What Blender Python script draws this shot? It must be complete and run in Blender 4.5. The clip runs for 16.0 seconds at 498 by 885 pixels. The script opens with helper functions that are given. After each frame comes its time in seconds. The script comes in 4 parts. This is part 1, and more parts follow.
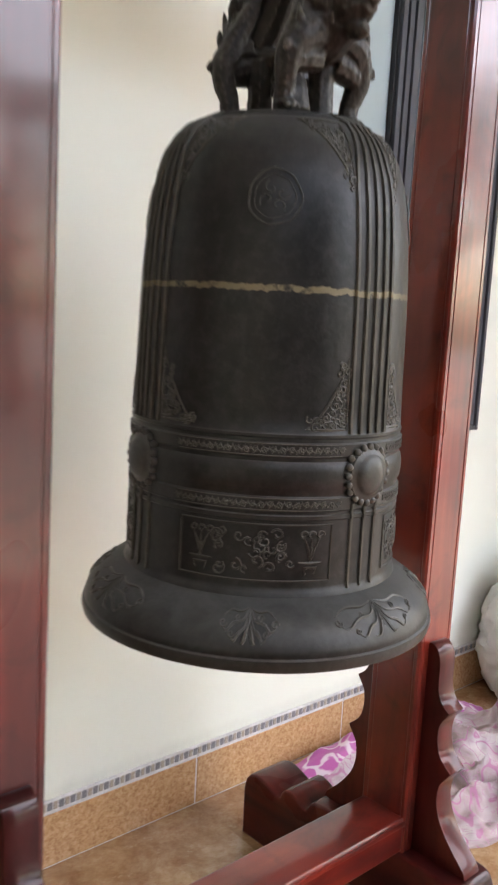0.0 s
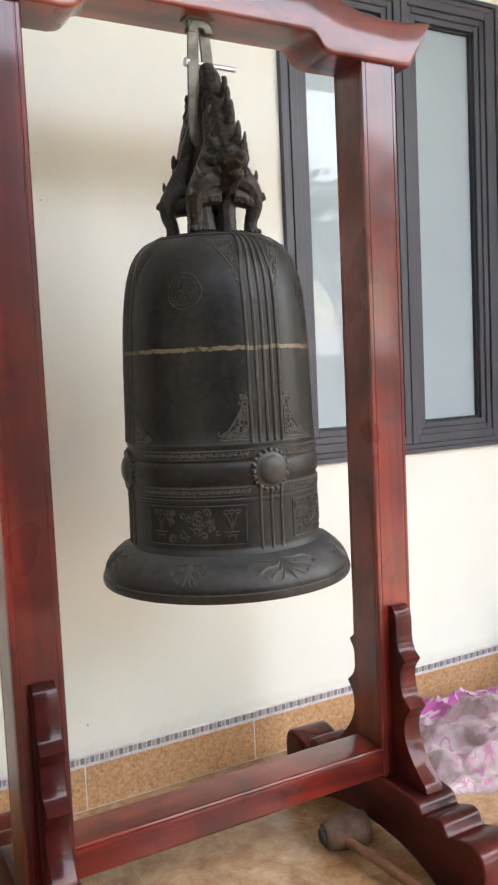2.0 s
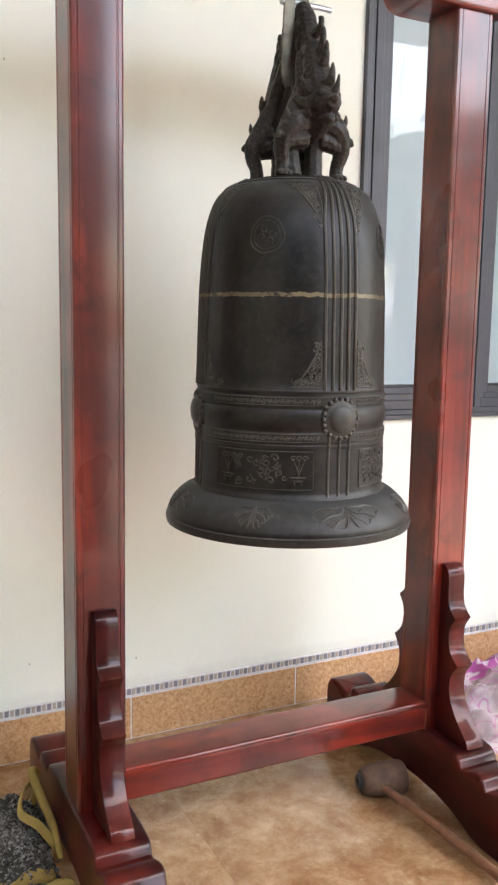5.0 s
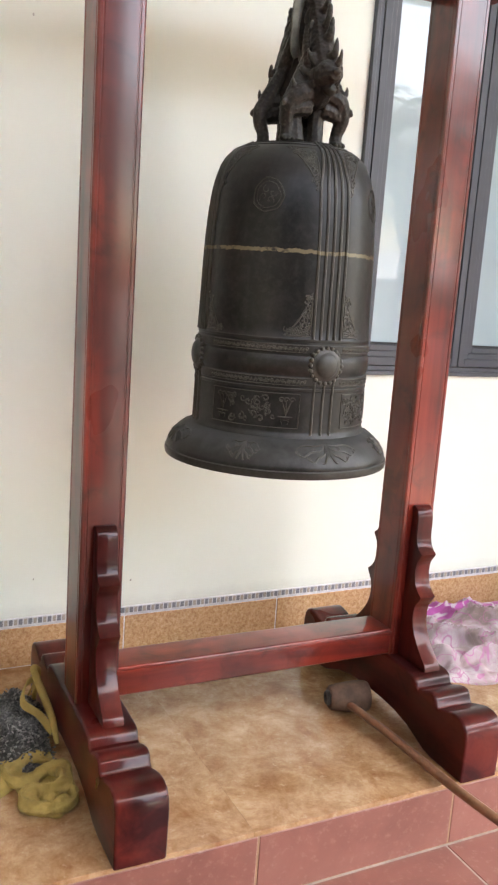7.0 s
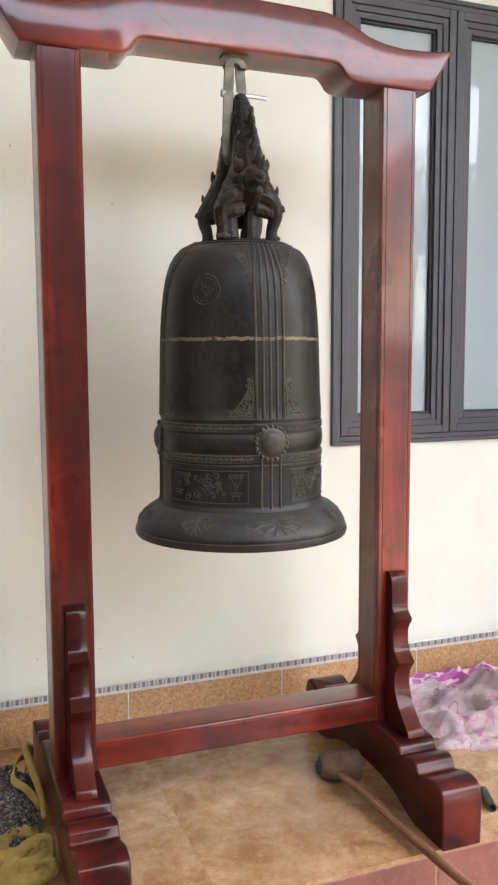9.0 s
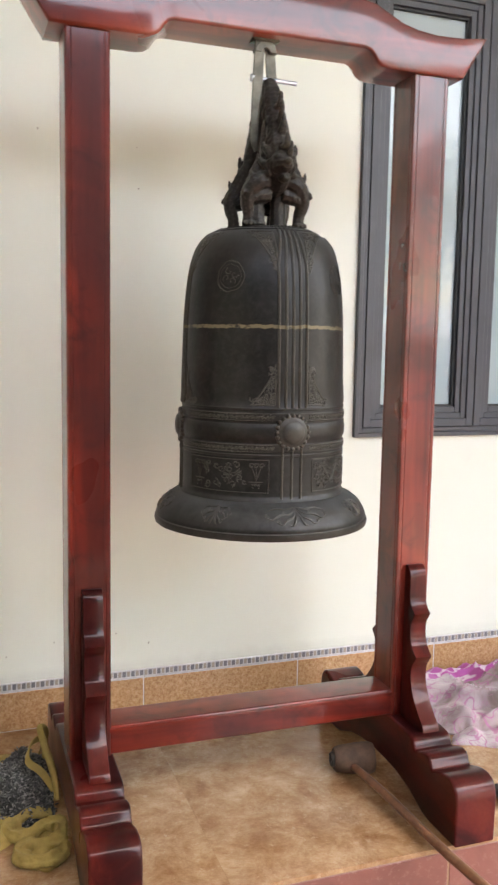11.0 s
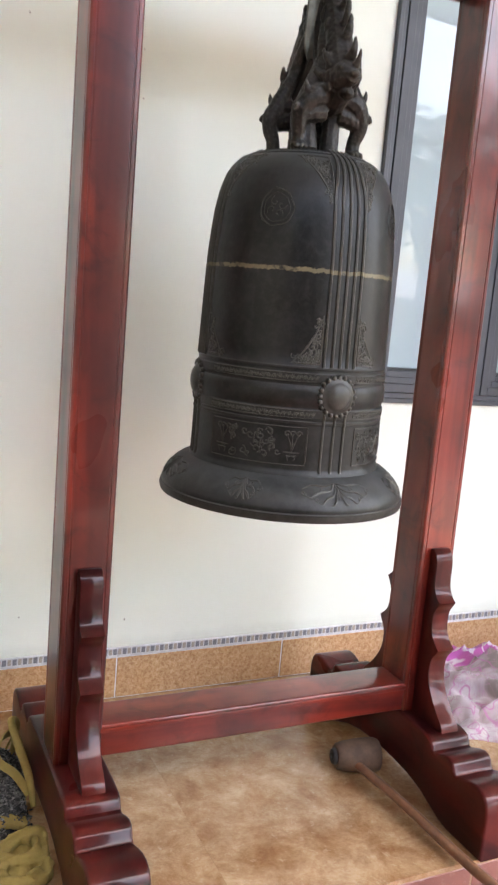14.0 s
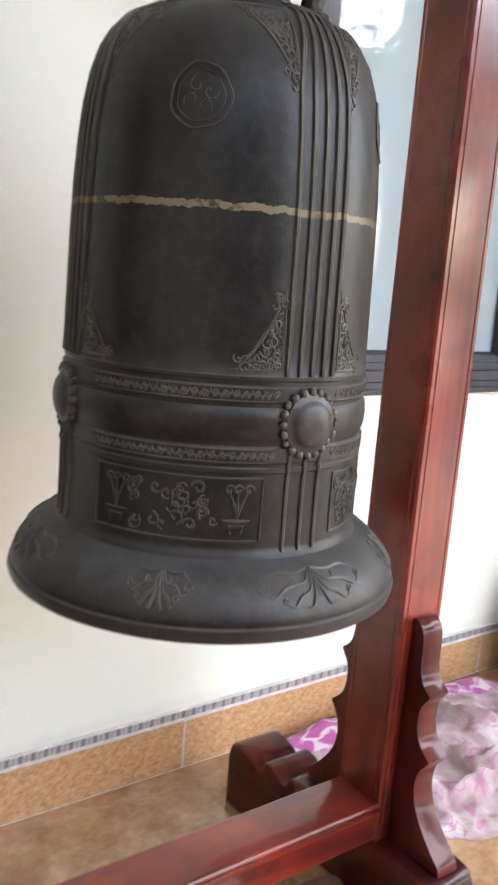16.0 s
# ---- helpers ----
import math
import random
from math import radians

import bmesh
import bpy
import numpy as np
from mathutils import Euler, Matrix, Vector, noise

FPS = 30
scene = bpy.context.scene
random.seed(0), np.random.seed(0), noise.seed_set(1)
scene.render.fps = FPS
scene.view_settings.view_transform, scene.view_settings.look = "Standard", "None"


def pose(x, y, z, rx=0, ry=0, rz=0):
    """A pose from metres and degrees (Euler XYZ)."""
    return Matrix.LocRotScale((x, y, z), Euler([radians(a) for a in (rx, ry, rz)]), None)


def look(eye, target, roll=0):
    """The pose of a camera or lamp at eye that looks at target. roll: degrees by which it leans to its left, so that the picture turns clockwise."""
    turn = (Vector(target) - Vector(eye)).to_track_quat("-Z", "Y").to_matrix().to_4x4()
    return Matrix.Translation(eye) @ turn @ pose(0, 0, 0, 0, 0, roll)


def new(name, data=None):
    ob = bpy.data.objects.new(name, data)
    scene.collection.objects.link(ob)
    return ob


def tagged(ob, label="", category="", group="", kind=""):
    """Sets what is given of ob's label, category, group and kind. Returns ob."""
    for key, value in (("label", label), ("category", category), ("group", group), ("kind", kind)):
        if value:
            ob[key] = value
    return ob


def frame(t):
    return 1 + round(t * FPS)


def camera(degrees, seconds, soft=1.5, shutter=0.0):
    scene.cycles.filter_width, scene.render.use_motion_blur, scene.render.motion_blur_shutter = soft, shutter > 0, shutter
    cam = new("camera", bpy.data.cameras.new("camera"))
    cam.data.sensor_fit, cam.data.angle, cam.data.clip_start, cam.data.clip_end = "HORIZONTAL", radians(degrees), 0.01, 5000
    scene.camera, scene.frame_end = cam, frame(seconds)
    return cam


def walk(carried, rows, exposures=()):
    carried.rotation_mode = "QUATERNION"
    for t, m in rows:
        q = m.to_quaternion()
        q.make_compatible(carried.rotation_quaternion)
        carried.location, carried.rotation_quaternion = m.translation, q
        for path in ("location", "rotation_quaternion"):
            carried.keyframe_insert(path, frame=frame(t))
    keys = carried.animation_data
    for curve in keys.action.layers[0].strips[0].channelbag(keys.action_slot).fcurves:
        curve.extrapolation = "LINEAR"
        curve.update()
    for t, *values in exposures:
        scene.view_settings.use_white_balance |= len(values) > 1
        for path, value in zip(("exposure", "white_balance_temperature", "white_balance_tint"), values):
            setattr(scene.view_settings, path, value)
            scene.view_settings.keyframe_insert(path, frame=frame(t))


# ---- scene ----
cam = camera(32.9, 16.0, soft=2.3, shutter=0.5)
PATH = [
    (0, (0.874, 0.376, 1.298), (2.206, 1.84, 1.009), 3.2),
    (0.5, (0.714, 0.161, 1.306), (2.035, 1.65, 1.115), 2.5),
    (1, (0.711, -0.122, 1.324), (1.952, 1.44, 1.179), 0.2),
    (1.5, (0.868, -0.332, 1.295), (1.942, 1.349, 1.144), -0.5),
    (2, (0.92, -0.391, 1.293), (1.891, 1.349, 1.124), -2.6),
    (2.5, (0.923, -0.376, 1.29), (1.861, 1.381, 1.103), -2.1),
    (3, (0.915, -0.359, 1.29), (1.837, 1.403, 1.082), -1.3),
    (3.5, (0.932, -0.374, 1.277), (1.844, 1.392, 1.056), -1.5),
    (4, (0.925, -0.361, 1.282), (1.811, 1.415, 1.035), -1.0),
    (6.5, (0.757, -0.484, 1.257), (1.672, 1.263, 0.924), 3.4),
    (7, (0.775, -0.571, 1.26), (1.657, 1.186, 0.891), 4.0),
    (7.5, (0.939, -0.698, 1.266), (1.705, 1.127, 0.978), 3.2),
    (8, (1.021, -0.762, 1.292), (1.768, 1.082, 1.092), 1.0),
    (10.5, (1.032, -0.825, 1.301), (1.706, 1.047, 1.089), -0.8),
    (11, (1.033, -0.799, 1.295), (1.692, 1.075, 1.067), 1.0),
    (11.5, (1.025, -0.768, 1.297), (1.609, 1.129, 1.052), 2.3),
    (12, (1.045, -0.773, 1.292), (1.563, 1.143, 1.044), 2.6),
    (12.5, (1.071, -0.754, 1.292), (1.606, 1.155, 1.028), 2.6),
    (13, (1.054, -0.657, 1.291), (1.624, 1.231, 0.96), 3.5),
    (13.5, (0.958, -0.534, 1.291), (1.705, 1.296, 0.981), 4.9),
    (14, (0.888, -0.401, 1.271), (1.738, 1.378, 0.938), 4.9),
    (14.5, (0.938, -0.257, 1.25), (1.822, 1.5, 0.889), 3.5),
    (15, (1.093, -0.043, 1.274), (1.885, 1.759, 0.917), 2.6),
    (15.5, (1.156, 0.096, 1.257), (2.047, 1.847, 0.88), 3.2),
    (16, (1.137, 0.346, 1.266), (2.302, 1.923, 0.872), 4.5),
]
# the clip's own exposure, in stops round its usual level
EXPOSURE = [(0.0, -0.10), (0.5, -0.40), (1.0, -0.42), (1.5, -0.14), (2.0, -0.06), (2.5, -0.02), (3.0, 0.02), (4.0, 0.06), (6.5, 0.07), (7.0, 0.08), (7.5, 0.02), (8.0, -0.08), (10.5, -0.10), (11.5, -0.02), (12.0, 0.02), (12.5, 0.05), (13.5, 0.08), (14.0, 0.06), (14.5, 0.04), (15.0, 0.13), (16.0, 0.24)]
TINT = [(0.0, 7500), (2.5, 7600), (4.0, 7450), (6.5, 7600), (11.5, 7800), (12.5, 7500), (13.5, 7050), (14.5, 7200), (15.0, 7350), (16.0, 7250)]


def kelvin(t):
    return float(np.interp(t, [a for a, _ in TINT], [b for _, b in TINT]))


walk(cam, [(t, look(eye, target, roll)) for t, eye, target, roll in PATH], exposures=[(t, 3.98 + e, kelvin(t), 12) for t, e in EXPOSURE])

# ---- world, sun, exposure ----
world = bpy.data.worlds.new("sky")
scene.world = world
world.use_nodes = True
wn, wl = world.node_tree.nodes, world.node_tree.links
wn.clear()
sky_tex = wn.new("ShaderNodeTexSky")
sky_tex.sky_type, sky_tex.sun_disc = "NISHITA", False
sky_tex.sun_elevation, sky_tex.sun_rotation = radians(67), radians(127)
sky_tex.air_density, sky_tex.dust_density, sky_tex.ozone_density = 1.0, 4.0, 1.0
sky_bg, sky_out = wn.new("ShaderNodeBackground"), wn.new("ShaderNodeOutputWorld")
sky_bg.inputs["Strength"].default_value = 0.15
wl.new(sky_tex.outputs[0], sky_bg.inputs[0])
wl.new(sky_bg.outputs[0], sky_out.inputs[0])

sun_data = bpy.data.lights.new("sun", "SUN")
sun_data.energy, sun_data.angle, sun_data.color = 0.6, radians(35), (1.0, 0.96, 0.90)
sun = new("sun", sun_data)
sun.matrix_world = look((4.0, -3.0, 12.0), (0.0, 0.0, 0.0))


# ---- material helpers ----
class Nodes:
    """Short hand for a node material."""

    def __init__(self, name):
        self.mat = bpy.data.materials.new(name)
        self.mat.use_nodes = True
        self.t = self.mat.node_tree
        self.bsdf = self.t.nodes["Principled BSDF"]

    def add(self, kind, **values):
        n = self.t.nodes.new(kind)
        for k, v in values.items():
            n.inputs[k.replace("_", " ")].default_value = v
        return n

    def link(self, a, b):
        self.t.links.new(a, b)

    def coords(self, scale=(1, 1, 1), which="Object", turn=(0, 0, 0)):
        c, m = self.add("ShaderNodeTexCoord"), self.add("ShaderNodeMapping")
        m.inputs["Scale"].default_value = scale
        m.inputs["Rotation"].default_value = turn
        self.link(c.outputs[which], m.inputs["Vector"])
        return m.outputs["Vector"]

    def noise(self, vec, scale, detail=4.0, rough=0.55, distort=0.0):
        n = self.add("ShaderNodeTexNoise", Scale=scale, Detail=detail, Roughness=rough, Distortion=distort)
        self.link(vec, n.inputs["Vector"])
        return n.outputs["Fac"]

    def ramp(self, fac, *stops):
        r = self.add("ShaderNodeValToRGB")
        e = r.color_ramp.elements
        while len(e) < len(stops):
            e.new(0.5)
        for s, (p, c) in zip(e, stops):
            s.position = p
            s.color = (*c, 1) if len(c) == 3 else c
        self.link(fac, r.inputs["Fac"])
        return r.outputs["Color"]

    def mix(self, fac, a, b, mode="MIX"):
        m = self.t.nodes.new("ShaderNodeMix")
        m.data_type, m.blend_type = "RGBA", mode
        for sock, v in ((m.inputs[0], fac), (m.inputs[6], a), (m.inputs[7], b)):
            if isinstance(v, bpy.types.NodeSocket):
                self.link(v, sock)
            elif isinstance(v, (int, float)):
                sock.default_value = v
            else:
                sock.default_value = (*v, 1)
        return m.outputs[2]

    def math(self, op, a, b=0.0):
        m = self.t.nodes.new("ShaderNodeMath")
        m.operation = op
        for sock, v in ((m.inputs[0], a), (m.inputs[1], b)):
            if isinstance(v, bpy.types.NodeSocket):
                self.link(v, sock)
            else:
                sock.default_value = v
        return m.outputs[0]

    def bump(self, height, strength=0.2, distance=0.002, after=None):
        b = self.add("ShaderNodeBump", Strength=strength, Distance=distance)
        self.link(height, b.inputs["Height"])
        if after:
            self.link(after, b.inputs["Normal"])
        self.link(b.outputs["Normal"], self.bsdf.inputs["Normal"])
        return b.outputs["Normal"]

    def set(self, **values):
        for k, v in values.items():
            sock = self.bsdf.inputs[k.replace("_", " ")]
            if isinstance(v, bpy.types.NodeSocket):
                self.link(v, sock)
            elif isinstance(v, tuple) and len(v) == 3 and sock.type == "RGBA":
                sock.default_value = (*v, 1)
            else:
                sock.default_value = v
        return self.mat

    def random(self):
        return self.add("ShaderNodeObjectInfo").outputs["Random"]


def wood(name, axis, gloss=0.16, darken=0.0):
    """Dark red lacquered hardwood; the grain runs along the axis 0, 1 or 2; the last value turns it to a duller dark
    maroon.
    """
    n = Nodes(name)
    sc = [9.0, 9.0, 9.0]
    sc[axis] = 0.8
    v = n.coords(sc)
    streak = n.noise(v, 1.0, 4.0, 0.5, 0.7)
    fine = n.noise(n.coords([9 * s for s in sc]), 1.0, 3.0, 0.6)
    cloud = n.noise(n.coords((1, 1, 1)), 3.4, 3.0, 0.5, 0.4)
    c = n.ramp(streak, (0.28, (0.026, 0.0042, 0.0040)), (0.44, (0.105, 0.0120, 0.0085)), (0.57, (0.205, 0.0240, 0.0140)), (0.80, (0.310, 0.0560, 0.0240)))
    c = n.mix(n.ramp(cloud, (0.42, (0, 0, 0)), (0.72, (0.85,) * 3)), c, (0.040, 0.0066, 0.0062), "MIX")
    c = n.mix(0.92 * darken, c, n.mix(n.ramp(streak, (0.40, (0, 0, 0)), (0.62, (1, 1, 1))), (0.018, 0.0036, 0.0040), (0.062, 0.0098, 0.0088)))
    c = n.mix(0.15, c, n.ramp(fine, (0.3, (0.25, 0.25, 0.25)), (0.6, (1, 1, 1))), "MULTIPLY")
    smudge = n.noise(n.coords((1, 1, 1)), 11.0, 4.0, 0.6, 0.8)
    c = n.mix(n.ramp(smudge, (0.52, (0, 0, 0)), (0.72, (0.6,) * 3)), c, (0.018, 0.0035, 0.0038), "MIX")
    knots = n.noise(n.coords([0.7 * s + 1.2 for s in sc]), 1.0, 2.0, 0.5)
    c = n.mix(n.ramp(knots, (0.70, (0, 0, 0)), (0.78, (0.7,) * 3)), c, (0.020, 0.0050, 0.0042), "MIX")
    rough = n.ramp(cloud, (0.3, (gloss + 0.10,) * 3), (0.8, (gloss + 0.22,) * 3))
    n.bump(n.math("ADD", n.math("MULTIPLY", fine, 0.5), n.noise(n.coords((1, 1, 1)), 9.0, 2.0)), 0.10, 0.002)
    return n.set(Base_Color=c, Roughness=rough, Specular_IOR_Level=0.2 - 0.14 * darken, Coat_Weight=0.74 - 0.50 * darken, Coat_Roughness=0.085, Coat_IOR=1.5)


def bronze(name, base=(0.0080, 0.0080, 0.0070), high=(0.019, 0.0186, 0.0172), worn=0.0, dull=0.0, ring=True):
    """Dark patinated bronze, glossy where it is smooth, greyer and rougher on what faces up."""
    n = Nodes(name)
    v = n.coords((1, 1, 1))
    big = n.noise(v, 7.0, 4.0, 0.6, 0.8)
    small = n.noise(v, 60.0, 5.0, 0.65)
    c = n.mix(n.ramp(big, (0.35, (0, 0, 0)), (0.75, (1, 1, 1))), base, high)
    c = n.mix(n.ramp(small, (0.45, (0, 0, 0)), (0.8, (0.5,) * 3)), c, tuple(x * 2.1 for x in high))
    geo = n.add("ShaderNodeNewGeometry")
    if worn:
        c = n.mix(n.ramp(geo.outputs["Pointiness"], (0.51, (0, 0, 0)), (0.58, (worn,) * 3)), c, (0.17, 0.158, 0.122))
    pos, nrm = n.add("ShaderNodeSeparateXYZ"), n.add("ShaderNodeSeparateXYZ")
    n.link(geo.outputs["Position"], pos.inputs[0])
    n.link(geo.outputs["Normal"], nrm.inputs[0])
    facing_up = n.math("MULTIPLY", n.ramp(nrm.outputs["Z"], (0.12, (0, 0, 0)), (0.75, (0.62,) * 3)), n.ramp(n.noise(v, 16.0, 5.0, 0.65, 0.6), (0.32, (0.35,) * 3), (0.62, (1, 1, 1))))
    c = n.mix(facing_up, c, (0.088, 0.092, 0.090))
    rough = n.math("ADD", n.ramp(big, (0.3, (0.30 + dull,) * 3), (0.75, (0.40 + dull,) * 3)), n.math("MULTIPLY", facing_up, 0.30))
    metal = 0.12
    if ring:
        # an old ring of dull yellow paint round the waist, ragged at its lower edge
        lift = n.math("MULTIPLY", n.math("SUBTRACT", n.noise(n.coords((1, 1, 0.2)), 45.0, 4.0, 0.7), 0.5), 0.016)
        dist = n.math("ABSOLUTE", n.math("SUBTRACT", n.math("ADD", pos.outputs["Z"], lift), 1.3435))
        band = n.math("LESS_THAN", dist, 0.0044)
        wear = n.ramp(n.noise(v, 26.0, 4.0, 0.7), (0.38, (0, 0, 0)), (0.48, (1, 1, 1)))
        c = n.mix(n.math("MULTIPLY", band, wear), c, (0.155, 0.130, 0.076))
        metal = n.math("MULTIPLY", n.math("SUBTRACT", 1.0, band), 0.12)
    n.bump(n.math("ADD", small, n.math("MULTIPLY", big, 1.2)), 0.26, 0.0022)
    return n.set(Base_Color=c, Metallic=metal, Roughness=rough, Specular_IOR_Level=0.23)


def plaster(name, colour, grime=0.0):
    n = Nodes(name)
    v = n.coords((1, 1, 1))
    big, mid, fine = n.noise(v, 0.9, 4.0), n.noise(v, 6.0, 5.0, 0.6), n.noise(v, 140.0, 3.0)
    dark = tuple(x * 0.93 for x in colour)
    c = n.mix(n.ramp(big, (0.35, (0, 0, 0)), (0.7, (1, 1, 1))), colour, dark)
    c = n.mix(n.ramp(mid, (0.66, (0, 0, 0)), (0.8, (0.25,) * 3)), c, tuple(x * 0.82 for x in colour))
    if grime:
        # scrubbing water has left a ragged grey line over the border strip
        pos = n.add("ShaderNodeSeparateXYZ")
        n.link(n.add("ShaderNodeNewGeometry").outputs["Position"], pos.inputs[0])
        ragged = n.math("ADD", pos.outputs["Z"], n.math("MULTIPLY", n.math("SUBTRACT", n.noise(v, 14.0, 5.0, 0.65), 0.5), -0.06))
        line = n.ramp(ragged, (0.160, (grime,) * 3), (0.205, (0, 0, 0)))
        c = n.mix(line, c, (0.42, 0.41, 0.36))
    n.bump(n.math("ADD", fine, n.math("MULTIPLY", mid, 2.0)), 0.12, 0.0015)
    return n.set(Base_Color=c, Roughness=0.5, Specular_IOR_Level=0.35)


def marble_tile(name):
    """Glossy tan floor tile with brown clouds and pale veins."""
    n = Nodes(name)
    v0 = n.coords((1, 1, 1))
    sh = n.add("ShaderNodeVectorMath")
    sh.operation = "ADD"
    n.link(v0, sh.inputs[0])
    rnd = n.add("ShaderNodeCombineXYZ")
    n.link(n.math("MULTIPLY", n.random(), 37.0), rnd.inputs[0])
    n.link(n.math("MULTIPLY", n.random(), 11.0), rnd.inputs[1])
    n.link(rnd.outputs[0], sh.inputs[1])
    v = sh.outputs[0]
    cloud = n.noise(v, 8.0, 9.0, 0.76, 0.25)
    vein = n.noise(v, 38.0, 8.0, 0.74, 0.35)
    c = n.ramp(cloud, (0.34, (0.235, 0.112, 0.046)), (0.46, (0.325, 0.186, 0.092)), (0.56, (0.410, 0.262, 0.142)), (0.70, (0.54, 0.395, 0.25)))
    c = n.mix(n.ramp(vein, (0.54, (0, 0, 0)), (0.60, (0.32,) * 3), (0.66, (0, 0, 0))), c, (0.235, 0.110, 0.050))
    c = n.mix(n.ramp(vein, (0.33, (0.5,) * 3), (0.42, (0, 0, 0))), c, (0.54, 0.41, 0.27))
    n.bump(vein, 0.04, 0.001)
    return n.set(Base_Color=c, Roughness=n.ramp(cloud, (0.3, (0.13,) * 3), (0.8, (0.22,) * 3)), Specular_IOR_Level=0.5)


def grainy_tile(name):
    """Ochre skirting tile with a coarse speckle."""
    n = Nodes(name)
    v = n.coords((1, 1, 1))
    speck, cloud = n.noise(v, 110.0, 4.0, 0.7, 0.6), n.noise(v, 9.0, 4.0, 0.6)
    c = n.ramp(speck, (0.34, (0.30, 0.155, 0.066)), (0.48, (0.45, 0.262, 0.130)), (0.62, (0.55, 0.360, 0.200)), (0.75, (0.64, 0.48, 0.31)))
    c = n.mix(n.math("MULTIPLY", cloud, 0.35), c, (0.50, 0.29, 0.14))
    n.bump(speck, 0.05, 0.001)
    return n.set(Base_Color=c, Roughness=0.24)


def terracotta(name):
    n = Nodes(name)
    v = n.coords((1, 1, 1))
    cloud, fine = n.noise(v, 4.0, 5.0, 0.6, 0.5), n.noise(v, 70.0, 4.0, 0.65)
    c = n.ramp(cloud, (0.3, (0.165, 0.062, 0.047)), (0.55, (0.220, 0.088, 0.068)), (0.8, (0.260, 0.118, 0.094)))
    c = n.mix(n.ramp(fine, (0.56, (0, 0, 0)), (0.72, (0.4,) * 3)), c, (0.33, 0.20, 0.17))
    n.bump(fine, 0.12, 0.001)
    return n.set(Base_Color=c, Roughness=n.ramp(cloud, (0.3, (0.30,) * 3), (0.8, (0.48,) * 3)))


def plain(name, colour, rough=0.5, metal=0.0, vary=0.18, scale=30.0, bump=0.08, **more):
    n = Nodes(name)
    f = n.noise(n.coords((1, 1, 1)), scale, 4.0, 0.6)
    c = n.mix(n.ramp(f, (0.35, (0, 0, 0)), (0.7, (1, 1, 1))), tuple(x * (1 - vary) for x in colour), tuple(min(1, x * (1 + vary)) for x in colour))
    n.bump(f, bump, 0.001)
    return n.set(Base_Color=c, Roughness=rough, Metallic=metal, **more)


def printed_cloth(name):
    """Pale mauve bedding with magenta scrolls on part of it."""
    n = Nodes(name)
    v = n.coords((1, 1, 1))
    warp = n.noise(v, 6.0, 3.0, 0.5, 1.6)
    line = n.math("ABSOLUTE", n.math("SUBTRACT", n.noise(v, 8.5, 1.5, 0.5, 1.6), 0.5))
    base = n.ramp(warp, (0.36, (0.22, 0.165, 0.15)), (0.45, (0.35, 0.27, 0.275)), (0.56, (0.43, 0.36, 0.375)), (0.66, (0.48, 0.43, 0.43)))
    inner = n.math("ABSOLUTE", n.math("SUBTRACT", n.noise(v, 15.0, 1.0, 0.5, 2.2), 0.47))
    c = n.mix(n.ramp(inner, (0.008, (0.55,) * 3), (0.026, (0, 0, 0))), base, (0.40, 0.20, 0.30))
    c = n.mix(n.ramp(line, (0.010, (0.8,) * 3), (0.028, (0, 0, 0))), c, (0.38, 0.13, 0.26))
    sep = n.add("ShaderNodeSeparateXYZ")
    n.link(n.coords((1, 1, 1)), sep.inputs[0])
    edge = n.math("ADD", sep.outputs["Y"], n.math("MULTIPLY", n.math("SUBTRACT", n.noise(v, 5.0), 0.5), 0.16))
    back = n.math("GREATER_THAN", edge, 1.845)
    vivid = n.mix(n.ramp(line, (0.03, (1, 1, 1)), (0.06, (0, 0, 0))), (0.42, 0.085, 0.31), (0.62, 0.52, 0.58))
    c = n.mix(back, c, vivid)
    n.bump(n.noise(v, 420.0, 2.0), 0.10, 0.0008)
    return n.set(Base_Color=c, Roughness=0.8, Sheen_Weight=0.25)


WOOD_X, WOOD_Y, WOOD_Z = wood("lacquered_wood_x", 0), wood("lacquered_wood_y", 1), wood("lacquered_wood_z", 2)
# maroon of feet and brackets; part of their shade is mixed into this colour
SHADED_MAROON_Y, SHADED_MAROON_Z = wood("shaded_maroon_wood_y", 1, darken=0.86), wood("shaded_maroon_wood_z", 2, darken=0.86)
BRONZE = bronze("bronze", worn=0.15)
BRONZE_RELIEF = bronze("bronze_relief", (0.026, 0.026, 0.0215), (0.044, 0.042, 0.036), worn=0.16)
BRONZE_CROWN = bronze("bronze_crown", (0.0085, 0.0074, 0.0062), (0.024, 0.0190, 0.0145), worn=0.5, dull=0.06, ring=False)
CREAM = plaster("cream_plaster", (0.745, 0.765, 0.672), 0.28)
WHITE = plaster("white_plaster", (0.78, 0.77, 0.73))
MARBLE, OCHRE, RED = marble_tile("tan_floor_tile"), grainy_tile("ochre_tile"), terracotta("red_clay_tile")
GROUT = plain("grout", (0.30, 0.20, 0.125), 0.85)
PIT = plain("plaster_pit", (0.42, 0.40, 0.34), 0.9)
GROUT_GREY = plain("grey_grout", (0.34, 0.29, 0.25), 0.9)
BORDER_WHITE = plain("border_white", (0.60, 0.59, 0.585), 0.3)
CHIP_BLUE = plain("chip_blue", (0.200, 0.202, 0.220), 0.28, vary=0.4, scale=330.0)
CHIP_BEIGE = plain("chip_beige", (0.40, 0.35, 0.295), 0.28, vary=0.35, scale=330.0)
FRAME_GREY = plain("charcoal_aluminium", (0.052, 0.055, 0.066), 0.42, 0.0, 0.12, 8.0, 0.03)
SEAL = plain("black_seal", (0.012, 0.013, 0.015), 0.5)
